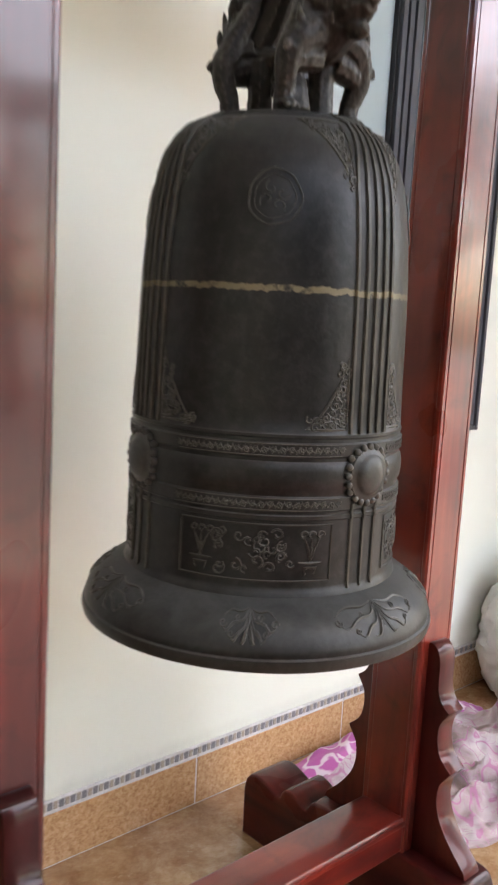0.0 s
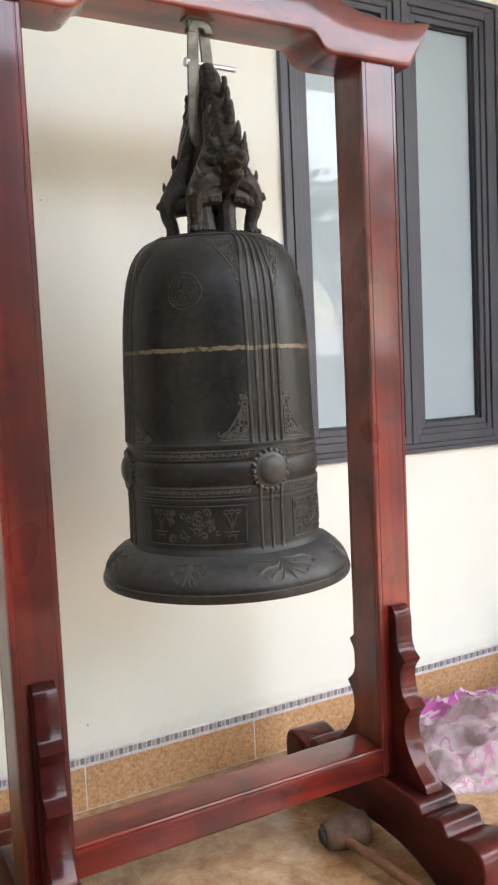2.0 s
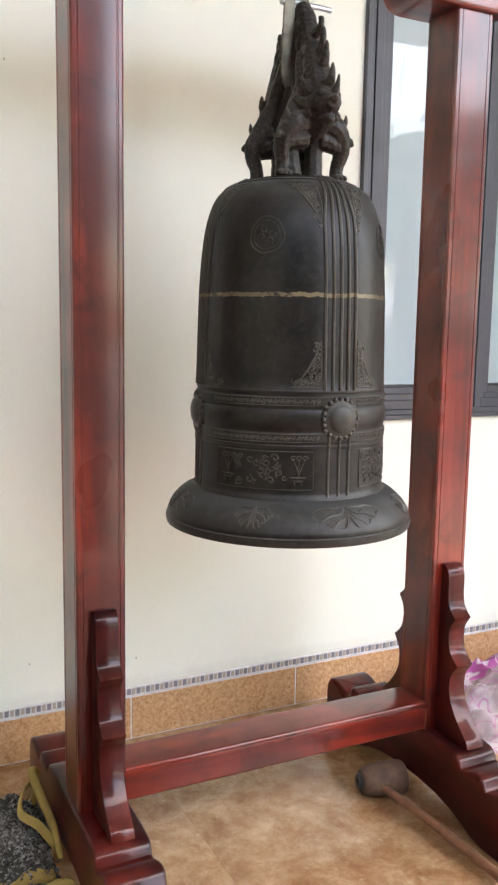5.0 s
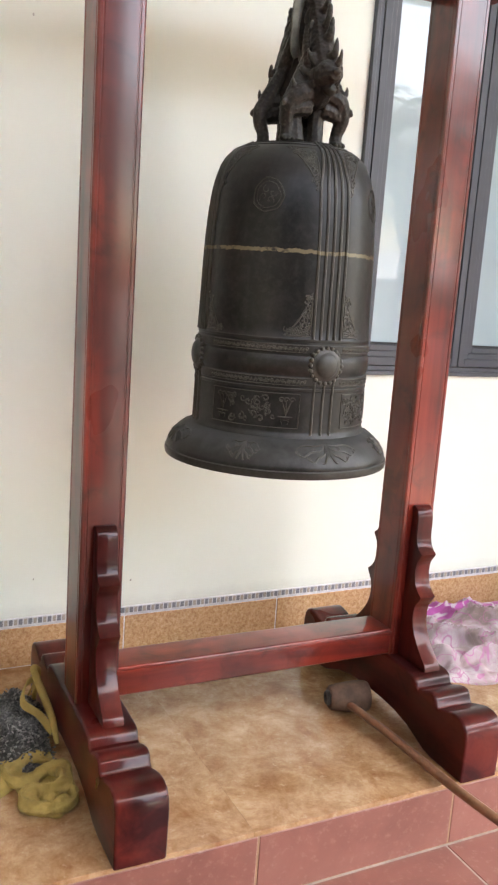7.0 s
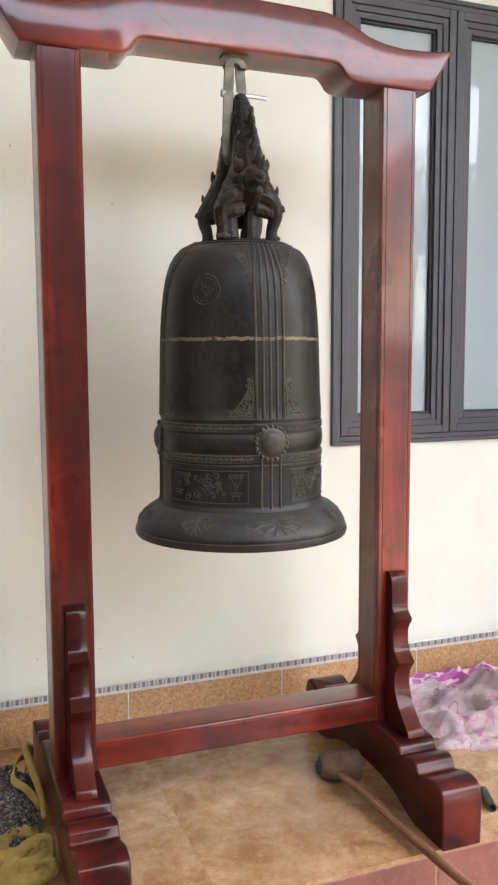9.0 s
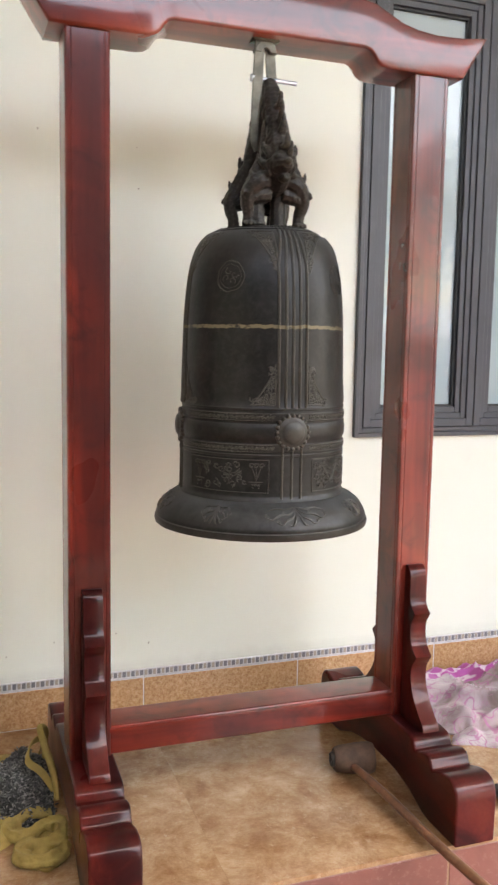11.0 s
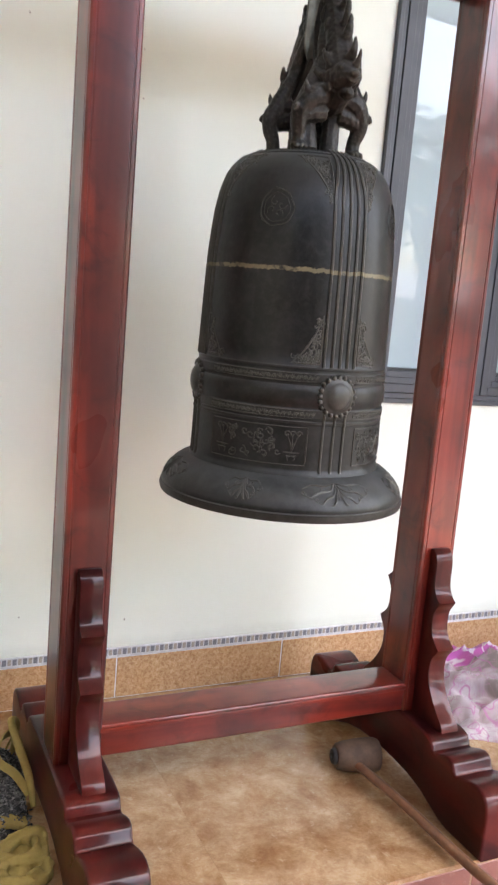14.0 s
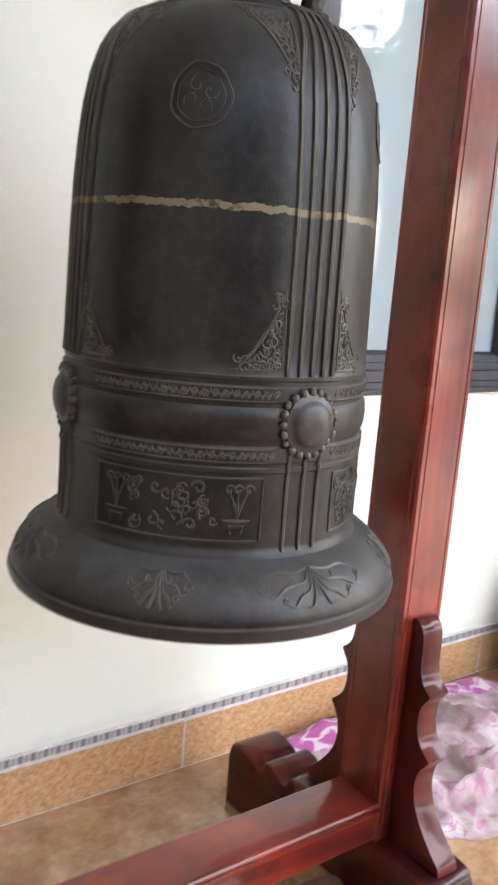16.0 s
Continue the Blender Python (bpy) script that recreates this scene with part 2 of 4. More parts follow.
STEEL = plain("zinc_steel", (0.46, 0.50, 0.55), 0.28, 1.0, 0.1)
STRAP = plain("weathered_steel_strap", (0.125, 0.116, 0.088), 0.48, 0.55, 0.45, 28.0, 0.2)
MALLET_WOOD = plain("worn_wood", (0.110, 0.067, 0.045), 0.65, 0.0, 0.35, 24.0, 0.15, Specular_IOR_Level=0.25)
HANDLE_WOOD = plain("handle_wood", (0.20, 0.095, 0.052), 0.42, 0.0, 0.28, 22.0, 0.12)
RUBBER = plain("dark_cap", (0.022, 0.022, 0.021), 0.55)
BEDDING = printed_cloth("printed_bedding")
YELLOW = plain("mustard_cloth", (0.315, 0.235, 0.072), 0.95, 0.0, 0.25, 14.0, 0.3)
def chenille():
    n = Nodes("grey_chenille")
    isle = n.add("ShaderNodeNewGeometry").outputs["Random Per Island"]
    c = n.ramp(isle, (0.0, (0.028, 0.030, 0.030)), (0.4, (0.065, 0.068, 0.067)), (0.75, (0.150, 0.153, 0.148)), (1.0, (0.27, 0.272, 0.262)))
    return n.set(Base_Color=c, Roughness=0.95)


MOP = chenille()
SOFFIT = plaster("white_soffit_plaster", (0.58, 0.57, 0.55))
# even dark brown for the added south wall, which is never in view
DARK_SCREEN = plain("dark_screen", (0.040, 0.026, 0.020), 0.6, 0.0, 0.3, 6.0)
LEAF = plain("leaf_green", (0.055, 0.095, 0.035), 0.5, 0.0, 0.4, 6.0)
BARK = plain("bark", (0.13, 0.10, 0.075), 0.9, 0.0, 0.3, 10.0, 0.5)
EARTH = plain("yard_ground", (0.19, 0.18, 0.16), 0.9, 0.0, 0.2, 1.5)
ROOF_METAL = plain("shed_roof", (0.30, 0.31, 0.33), 0.5, 0.2, 0.15, 2.0)


def glass_film():
    """Window glass with a pale blue frosted film behind it."""
    n = Nodes("filmed_glass")
    f = n.noise(n.coords((1, 1, 1)), 2.2, 3.0)
    c = n.mix(f, (0.28, 0.365, 0.385), (0.33, 0.415, 0.435))
    return n.set(Base_Color=c, Roughness=0.42, Coat_Weight=1.0, Coat_Roughness=0.012, Coat_IOR=1.52)


def bag_film():
    n = Nodes("white_plastic_bag")
    f = n.noise(n.coords((1, 1, 1)), 18.0, 4.0, 0.6, 1.0)
    n.bump(f, 0.5, 0.01)
    return n.set(Base_Color=n.mix(f, (0.62, 0.60, 0.56), (0.78, 0.76, 0.73)), Roughness=0.3, Transmission_Weight=0.15)


GLASS, BAG = glass_film(), bag_film()


# ---- mesh helpers ----
def mesh_of(name, bm, material, smooth=40.0):
    bmesh.ops.recalc_face_normals(bm, faces=bm.faces)
    me = bpy.data.meshes.new(name)
    bm.to_mesh(me)
    bm.free()
    me.materials.append(material)
    if smooth:
        me.shade_smooth()
        me.set_sharp_from_angle(angle=radians(smooth))
    return me


def hold(ob, parent):
    """Puts ob under parent and leaves it where it is in the world: a base Empty stands at its place, a part at the origin."""
    ob.parent = parent
    if parent.type == "EMPTY":
        ob.matrix_parent_inverse = Matrix.Translation(-parent.location)


def part(name, bm, material, parent=None, label="", smooth=40.0):
    ob = new(name, mesh_of(name, bm, material, smooth))
    if parent:
        hold(ob, parent)
    return tagged(ob, label)


def base_of(name, place, **tags):
    ob = new(name)
    ob.location = place
    ob.empty_display_size = 0.1
    return tagged(ob, **tags)


def bevel(bm, width, segments=2, angle=35.0):
    if width <= 0:
        return bm
    edges = [e for e in bm.edges if len(e.link_faces) == 2 and e.calc_face_angle(0) > radians(angle)]
    bmesh.ops.bevel(bm, geom=edges, offset=width, segments=segments, affect="EDGES", profile=0.6, clamp_overlap=True)
    return bm


def box(x0, x1, y0, y1, z0, z1, b=0.0, segments=2, bm=None):
    own = bmesh.new()
    bmesh.ops.create_cube(own, size=1.0)
    for v in own.verts:
        v.co = Vector(((x0 + x1) / 2 + v.co.x * (x1 - x0), (y0 + y1) / 2 + v.co.y * (y1 - y0), (z0 + z1) / 2 + v.co.z * (z1 - z0)))
    bevel(own, b, segments)
    return merge(bm, own)


def merge(bm, other):
    if bm is None:
        return other
    me = bpy.data.meshes.new("tmp")
    other.to_mesh(me)
    other.free()
    bm.from_mesh(me)
    bpy.data.meshes.remove(me)
    return bm


def prism(points, axis, a, b, width=0.0, segments=2, angle=35.0, bm=None):
    """An outline drawn out along an axis from a to b. axis 0: outline is (y, z); 1: (x, z); 2: (x, y)."""
    own = bmesh.new()
    put = {0: lambda u, v, w: (w, u, v), 1: lambda u, v, w: (u, w, v), 2: lambda u, v, w: (u, v, w)}[axis]
    lo = [own.verts.new(put(u, v, a)) for u, v in points]
    hi = [own.verts.new(put(u, v, b)) for u, v in points]
    own.faces.new(lo)
    own.faces.new(hi[::-1])
    for i in range(len(lo)):
        j = (i + 1) % len(lo)
        own.faces.new((lo[i], hi[i], hi[j], lo[j]))
    bmesh.ops.recalc_face_normals(own, faces=own.faces)
    if width:
        caps = [e for e in own.edges if len(e.link_faces) == 2 and any(len(f.verts) > 4 for f in e.link_faces) and e.calc_face_angle(0) > radians(angle)]
        bmesh.ops.bevel(own, geom=caps, offset=width, segments=segments, affect="EDGES", profile=0.6, clamp_overlap=True)
    bmesh.ops.triangulate(own, faces=[f for f in own.faces if len(f.verts) > 4])
    return merge(bm, own)


def lathe(profile, centre, steps=96, closed=False, bm=None):
    own = bmesh.new()
    rings = []
    for r, z in profile:
        if r < 1e-6:
            rings.append([own.verts.new((centre[0], centre[1], z))])
            continue
        rings.append([own.verts.new((centre[0] + r * math.cos(2 * math.pi * i / steps), centre[1] + r * math.sin(2 * math.pi * i / steps), z)) for i in range(steps)])
    pairs = list(zip(rings, rings[1:])) + ([(rings[-1], rings[0])] if closed else [])
    for a, b in pairs:
        for i in range(steps):
            j = (i + 1) % steps
            if len(a) == 1 and len(b) == 1:
                continue
            if len(a) == 1:
                own.faces.new((a[0], b[i], b[j]))
            elif len(b) == 1:
                own.faces.new((a[i], a[j], b[0]))
            else:
                own.faces.new((a[i], a[j], b[j], b[i]))
    return merge(bm, own)


def smooth_line(points, per=6):
    """Catmull-Rom through the points."""
    pts = [Vector(p) for p in points]
    out = []
    for i in range(len(pts) - 1):
        p0, p1, p2, p3 = pts[max(i - 1, 0)], pts[i], pts[i + 1], pts[min(i + 2, len(pts) - 1)]
        for k in range(per):
            t = k / per
            out.append(0.5 * ((2 * p1) + (p2 - p0) * t + (2 * p0 - 5 * p1 + 4 * p2 - p3) * t * t + (3 * p1 - p0 - 3 * p2 + p3) * t ** 3))
    return out + [pts[-1]]


def tube(points, radii, sides=8, bm=None):
    """A tapered round tube along a line, closed at both ends."""
    own = bm if bm is not None else bmesh.new()
    pts = [Vector(p) for p in points]
    n = len(pts)
    rad = [radii] * n if isinstance(radii, (int, float)) else [radii[min(int(i / (n - 1) * (len(radii) - 1)), len(radii) - 2)] * (1 - (i / (n - 1) * (len(radii) - 1)) % 1 if i < n - 1 else 0) + radii[min(int(i / (n - 1) * (len(radii) - 1)), len(radii) - 2) + 1] * ((i / (n - 1) * (len(radii) - 1)) % 1 if i < n - 1 else 1) for i in range(n)]
    side = None
    rings = []
    for i, p in enumerate(pts):
        d = (pts[min(i + 1, n - 1)] - pts[max(i - 1, 0)]).normalized()
        if side is None:
            side = d.orthogonal().normalized()
        side = (side - d * side.dot(d)).normalized()
        up = d.cross(side)
        rings.append([own.verts.new(p + rad[i] * (math.cos(2 * math.pi * k / sides) * side + math.sin(2 * math.pi * k / sides) * up)) for k in range(sides)])
    for a, b in zip(rings, rings[1:]):
        for k in range(sides):
            own.faces.new((a[k], a[(k + 1) % sides], b[(k + 1) % sides], b[k]))
    own.faces.new(rings[0][::-1])
    own.faces.new(rings[-1])
    return own


def ball(centre, radius, bm=None, squash=(1, 1, 1), u=12, v=8):
    own = bmesh.new()
    bmesh.ops.create_uvsphere(own, u_segments=u, v_segments=v, radius=radius)
    for w in own.verts:
        w.co = Vector(centre) + Vector((w.co.x * squash[0], w.co.y * squash[1], w.co.z * squash[2]))
    return merge(bm, own)


# ---- the setting: veranda, wall, window, step ----
WALL_Y, EDGE_Y, LOW = 2.006, 0.984, -0.184
X0, X1 = -1.6, 3.95
WIN = (2.428, 3.396, 0.969, 2.612)
CEIL = 3.75
structure = lambda ob, label, category: tagged(ob, label, category, kind="structure")


def wall_with_opening():
    bm = bmesh.new()
    y0, y1 = WALL_Y, WALL_Y + 0.18
    box(X0 - 0.18, WIN[0], y0, y1, -0.3, CEIL + 0.2, bm=bm)
    box(WIN[1], X1 + 0.18, y0, y1, -0.3, CEIL + 0.2, bm=bm)
    box(WIN[0], WIN[1], y0, y1, -0.3, WIN[2], bm=bm)
    box(WIN[0], WIN[1], y0, y1, WIN[3], CEIL + 0.2, bm=bm)
    return bm


structure(part("wall_north", wall_with_opening(), CREAM, smooth=0), "cream painted plaster wall with faint stains", "wall")
# unseen pale wall added to bounce light onto the left side
structure(part("wall_west", box(X0 - 0.18, X0, -2.198, WALL_Y - 0.003, -0.3, CEIL + 0.2), CREAM, smooth=0), "added cream wall out of view that bounces light to the left side", "wall")
structure(part("wall_east", box(X1, X1 + 0.18, 0.80, WALL_Y - 0.003, -0.3, CEIL + 0.2), CREAM, smooth=0), "cream painted plaster wall in shade", "wall")
structure(part("ceiling", box(X0, X1 + 2.6, -1.95, WALL_Y - 0.003, CEIL, CEIL + 0.15), SOFFIT, smooth=0), "white plaster veranda ceiling", "ceiling")
# unseen dark wall added to darken the bell's reflection and cut the south sky
structure(part("wall_south", box(X0 - 0.18, 2.45, -2.38, -2.20, -0.3, 3.28), DARK_SCREEN, smooth=0), "added dark wall out of view that the bell's front reflects", "wall")
structure(part("floor", box(X0, X1, EDGE_Y + 0.0008, WALL_Y - 0.001, -0.3, -0.0012), GROUT, smooth=0), "mortar bed under the veranda tiles", "floor")
structure(part("pavement", box(X0, X1, -2.198, EDGE_Y + 0.0006, -0.4, LOW - 0.0015), GROUT_GREY, smooth=0), "mortar bed of the lower red paving", "pavement")
structure(part("ground", box(-60, 60, -90, 60, -0.6, LOW - 0.06), EARTH, smooth=0), "bare pale yard in front of the veranda", "ground")
structure(part("backdrop", box(X0 - 0.4, X1 + 3, WALL_Y + 1.2, WALL_Y + 1.3, -0.3, CEIL), WHITE, smooth=0), "plain white wall of the room behind the window", "wall")


def window():
    win = structure(base_of("window_1", (WIN[0], WALL_Y, WIN[2])), "two-leaf charcoal aluminium window with pale blue filmed glass", "window")
    x0, x1, z0, z1 = WIN

    def ring(bm, a, b, c, d, w, y0, y1, bev=0.0015):
        box(a, a + w, y0, y1, c, d, bev, 1, bm)
        box(b - w, b, y0, y1, c, d, bev, 1, bm)
        box(a + w, b - w, y0, y1, c, c + w, bev, 1, bm)
        box(a + w, b - w, y0, y1, d - w, d, bev, 1, bm)

    bm = bmesh.new()
    ring(bm, x0 - 0.004, x1 + 0.004, z0 - 0.004, z1 + 0.004, 0.016, WALL_Y - 0.020, WALL_Y + 0.10)
    ring(bm, x0 + 0.012, x1 - 0.012, z0 + 0.012, z1 - 0.012, 0.018, WALL_Y - 0.012, WALL_Y + 0.10)
    part("window_frame", bm, FRAME_GREY, win)
    xm = 2.933
    for a, b in ((x0 + 0.032, xm - 0.002), (xm + 0.002, x1 - 0.032)):
        bm = bmesh.new()
        c, d = z0 + 0.032, z1 - 0.032
        ring(bm, a, b, c, d, 0.030, WALL_Y - 0.016, WALL_Y + 0.05)
        ring(bm, a + 0.030, b - 0.030, c + 0.030, d - 0.030, 0.022, WALL_Y - 0.008, WALL_Y + 0.05)
        ring(bm, a + 0.052, b - 0.052, c + 0.052, d - 0.052, 0.022, WALL_Y - 0.001, WALL_Y + 0.05)
        sash = part("sash", bm, FRAME_GREY, win)
        bm = bmesh.new()
        ring(bm, a + 0.074, b - 0.074, c + 0.074, d - 0.074, 0.008, WALL_Y + 0.012, WALL_Y + 0.05, 0)
        part("seal", bm, SEAL, sash, "black rubber seal")
        part("pane", box(a + 0.076, b - 0.076, WALL_Y + 0.028, WALL_Y + 0.034, c + 0.076, d - 0.076), GLASS, sash, "pale blue filmed glass pane", smooth=0)


window()


# ---- the stand ----
CX, CY = 1.830, 1.398
stand = base_of("bell_stand", (CX, CY, 0), label="dark red lacquered wooden bell stand with scalloped feet", category="bell stand")
POST_L, POST_R = 1.3555, 2.3045
POST_W, POST_D = 0.109, 0.118


def post_outline(cx, cy):
    """A square section whose corners are worked into a small bead between two grooves."""
    hw, hd, g = POST_W / 2, POST_D / 2, 0.0045
    corner = [(hw, -hd + 0.016), (hw - 0.0014, -hd + 0.0145), (hw - 0.0014, -hd + 0.0125), (hw, -hd + 0.011), (hw, -hd + 0.004), (hw - 0.004, -hd), (hw - 0.011, -hd), (hw - 0.0125, -hd + 0.0014), (hw - 0.0145, -hd + 0.0014), (hw - 0.016, -hd)]
    out = []
    a = [(x, y) for x, y in corner][::-1]
    out += a
    out += [(x, -y) for x, y in a[::-1]]
    out += [(-x, -y) for x, y in a]
    out += [(-x, y) for x, y in a[::-1]]
    return [(cx + x, cy + y) for x, y in out]


def stand_foot(cx):
    """A long foot: rounded ends, three scalloped steps up to the post, a low arch below."""
    half = [(0.432, 0.000), (0.434, 0.120), (0.428, 0.148), (0.414, 0.165), (0.395, 0.172), (0.372, 0.172), (0.348, 0.166), (0.326, 0.158), (0.310, 0.152), (0.303, 0.158),
            (0.298, 0.172), (0.289, 0.182), (0.274, 0.185), (0.254, 0.180), (0.236, 0.172), (0.222, 0.166), (0.214, 0.168), (0.209, 0.180), (0.202, 0.190), (0.190, 0.196), (0.165, 0.199), (0.09, 0.201)]
    under = [(0.300, 0.0), (0.265, 0.006), (0.230, 0.020), (0.185, 0.038), (0.120, 0.052), (0.050, 0.058)]
    half = [(d if d < 0.12 else 0.12 + (d - 0.12) * 0.988, z) for d, z in half]
    pts = [(CY - d, z) for d, z in half] + [(CY + d, z) for d, z in half[::-1]] + [(CY + d, z) for d, z in under] + [(CY - d, z) for d, z in under[::-1]]
    return prism(pts, 0, cx - 0.062, cx + 0.062, 0.008, 3)


def wing_board(cx, side):
    """The scalloped bracket that braces a post: front (side -1) or back (+1)."""
    start = POST_D / 2
    prof = [(0.000, 0.662), (0.010, 0.662), (0.022, 0.652), (0.029, 0.636), (0.031, 0.615), (0.031, 0.585), (0.034, 0.562), (0.044, 0.543), (0.062, 0.528), (0.056, 0.518), (0.044, 0.500), (0.040, 0.478), (0.042, 0.452),
            (0.052, 0.428), (0.078, 0.404), (0.070, 0.392), (0.056, 0.372), (0.051, 0.348), (0.053, 0.322), (0.062, 0.296), (0.080, 0.268), (0.104, 0.240), (0.128, 0.216), (0.134, 0.200)]
    curve = []
    for run in (prof[:9], prof[8:15], prof[14:]):
        curve += [(p.x, p.y) for p in smooth_line([(d, z, 0) for d, z in run], 4)][1 if curve else 0:]
    pts = [(CY + side * (start + d), z) for d, z in curve] + [(CY + side * (start - 0.004), 0.196), (CY + side * (start - 0.004), 0.662)]
    return prism(pts, 0, cx - 0.026, cx + 0.026, 0.006, 2)


for px in (POST_L, POST_R):
    part("foot", stand_foot(px), SHADED_MAROON_Y, stand)
    part("post", prism(post_outline(px, CY), 2, 0.196, 2.070), WOOD_Z, stand)
    part("bracket", wing_board(px + 0.004, -1), SHADED_MAROON_Z, stand)
    part("bracket", wing_board(px + 0.004, 1), SHADED_MAROON_Z, stand)

bm = box(POST_L + 0.05, POST_R - 0.05, CY - 0.056, CY + 0.056, 0.202, 0.281, 0.007, 3)
box(POST_L + 0.05, POST_R - 0.05, CY - 0.060, CY - 0.050, 0.262, 0.274, 0.003, 2, bm)
part("lower_rail", bm, WOOD_X, stand)

half_under = [(0.0, 2.090), (0.262, 2.090), (0.276, 2.086), (0.288, 2.074), (0.298, 2.059), (0.312, 2.050), (0.334, 2.046), (0.568, 2.046)]
half_top = [(0.642, 2.164), (0.560, 2.154), (0.480, 2.152), (0.420, 2.158), (0.372, 2.170), (0.330, 2.190), (0.290, 2.208), (0.240, 2.218), (0.0, 2.224)]
right = half_under + half_top
outline = [(CX + d, z) for d, z in right] + [(CX - d, z) for d, z in right[::-1] if d > 0]
part("top_beam", prism(outline, 1, CY - 0.072, CY + 0.072, 0.008, 3), WOOD_X, stand)


# ---- the bell ----
BX, BY = 1.845, 1.403
bell = base_of("temple_bell", (BX, BY, 0.815), label="dark bronze temple bell with beaded bosses and a worn yellow ring", category="bell")
OUTER = [(0.2730, 0.812), (0.2897, 0.8155), (0.2922, 0.824), (0.2907, 0.832), (0.2876, 0.8345), (0.2881, 0.8385), (0.2861, 0.845), (0.2821, 0.8555), (0.2740, 0.868), (0.2629, 0.880), (0.2487, 0.890), (0.2356, 0.8955), (0.2295, 0.899), (0.2280, 0.906),
         (0.2260, 0.909), (0.2253, 0.914), (0.2246, 0.960), (0.2242, 1.012), (0.2260, 1.014), (0.2260, 1.019), (0.2239, 1.021), (0.2239, 1.025), (0.2257, 1.027), (0.2257, 1.045), (0.2236, 1.048), (0.2238, 1.054), (0.2271, 1.060), (0.2285, 1.072), (0.2283, 1.084), (0.2265, 1.094),
         (0.2232, 1.099), (0.2232, 1.104), (0.2253, 1.107), (0.2253, 1.124), (0.2232, 1.127), (0.2230, 1.132), (0.2246, 1.134), (0.2246, 1.138), (0.2227, 1.141), (0.2219, 1.170), (0.2202, 1.240), (0.2186, 1.310), (0.2162, 1.375), (0.2123, 1.430), (0.2067, 1.480), (0.1987, 1.522), (0.1870, 1.556), (0.1739, 1.578),
         (0.1597, 1.592), (0.1466, 1.5985), (0.1456, 1.602), (0.1314, 1.6065), (0.1304, 1.6095), (0.1112, 1.6130), (0.0607, 1.6155), (0.0000, 1.616)]
# the lip flares a little wider and hangs lower than the drawn profile, the shoulder sits lower
OUTER = [(r * (1 + 0.020 * min(1.0, max(0.0, (0.905 - z) / 0.04))), z - 0.005 * max(0.0, (0.92 - z) / 0.105) - 0.007 * max(0.0, (z - 1.36) / 0.25)) for r, z in OUTER]


def shell_radius(z):
    prev = None
    for r, h in OUTER[1:]:
        if prev and prev[1] <= z <= h and h > prev[1]:
            f = (z - prev[1]) / (h - prev[1])
            return prev[0] + f * (r - prev[0])
        prev = (r, h)
    return OUTER[0][0]


def on_bell(azimuth, u, z, lift=0.0):
    """A place on the bell: u metres round from the azimuth (degrees), at height z, lifted off the skin."""
    r = shell_radius(z)
    a = radians(azimuth) + u / max(r, 0.12)
    return Vector((BX + (r + lift) * math.cos(a), BY + (r + lift) * math.sin(a), z))


inner = [(0.262, 0.8125), (0.240, 0.860), (0.210, 0.905), (0.206, 1.000), (0.204, 1.140), (0.200, 1.310), (0.190, 1.450), (0.165, 1.540), (0.100, 1.590), (0.0, 1.596)]
part("body", lathe(OUTER[::-1] + inner, (BX, BY), 144), BRONZE, bell, smooth=32)


def rib_line(azimuth, u, z0, z1, width, parent):
    zs = np.linspace(z0, z1, 26)
    bm = tube([on_bell(azimuth, u * (1.0 if z < 1.5 else 1.0 - 0.5 * (z - 1.5) / 0.11), z, 0.0008) for z in zs], width, 6)
    return part("rib", bm, BRONZE_RELIEF, parent)


def scroll(bm, azimuth, u, z, size, spin, turns=1.4, width=0.0020, start=0.0):
    pts = []
    for i in range(15):
        f = i / 14
        a = start + spin * f * turns * 2 * math.pi
        r = size * (1 - 0.82 * f)
        pts.append(on_bell(azimuth, u + r * math.cos(a), z + r * math.sin(a), 0.0004))
    tube(pts, [width * 0.8, width * 1.2, width], 5, bm)


def leaf_stroke(bm, azimuth, line, width):
    tube([on_bell(azimuth, u, z, 0.0003) for u, z in line], [width * 0.5, width * 1.25, width * 0.35], 5, bm)


def corner_ornament(azimuth, u, z, du, dz, seed):
    """A right-angled spandrel filled with scrolls: du and dz point into the panel."""
    rnd = random.Random(seed)
    bm = bmesh.new()
    leaf_stroke(bm, azimuth, [(u, z + dz * 0.105 * k / 12) for k in range(13)], 0.0022)
    leaf_stroke(bm, azimuth, [(u + du * 0.066 * k / 12, z) for k in range(13)], 0.0022)
    for k in range(80):
        a, b = rnd.random(), rnd.random()
        fa, fb = a * 0.060, b * 0.098
        if fa / 0.066 + fb / 0.105 > 0.60 and not (fa < 0.014 or fb < 0.014):
            continue
        if fa / 0.066 + fb / 0.105 > 0.95:
            continue
        scroll(bm, azimuth, u + du * (fa + 0.004), z + dz * (fb + 0.004), rnd.uniform(0.004, 0.008), rnd.choice((-1, 1)), rnd.uniform(0.8, 1.4), 0.0015, rnd.uniform(0, 6.28))
    for k in range(5):
        f = (k + 0.5) / 5
        uu, zz = u + du * 0.060 * (1 - f) ** 1.5, z + dz * 0.098 * f ** 1.5
        scroll(bm, azimuth, uu, zz, 0.008, du * dz * (1 if k % 2 else -1), 1.1, 0.0017, k * 1.3)
    leaf_stroke(bm, azimuth, [(u + du * 0.064 * (1 - k / 14) ** 1.25, z + dz * 0.104 * (k / 14) ** 1.25) for k in range(15)], 0.0020)
    return part("corner_ornament", bm, BRONZE_RELIEF, bell)


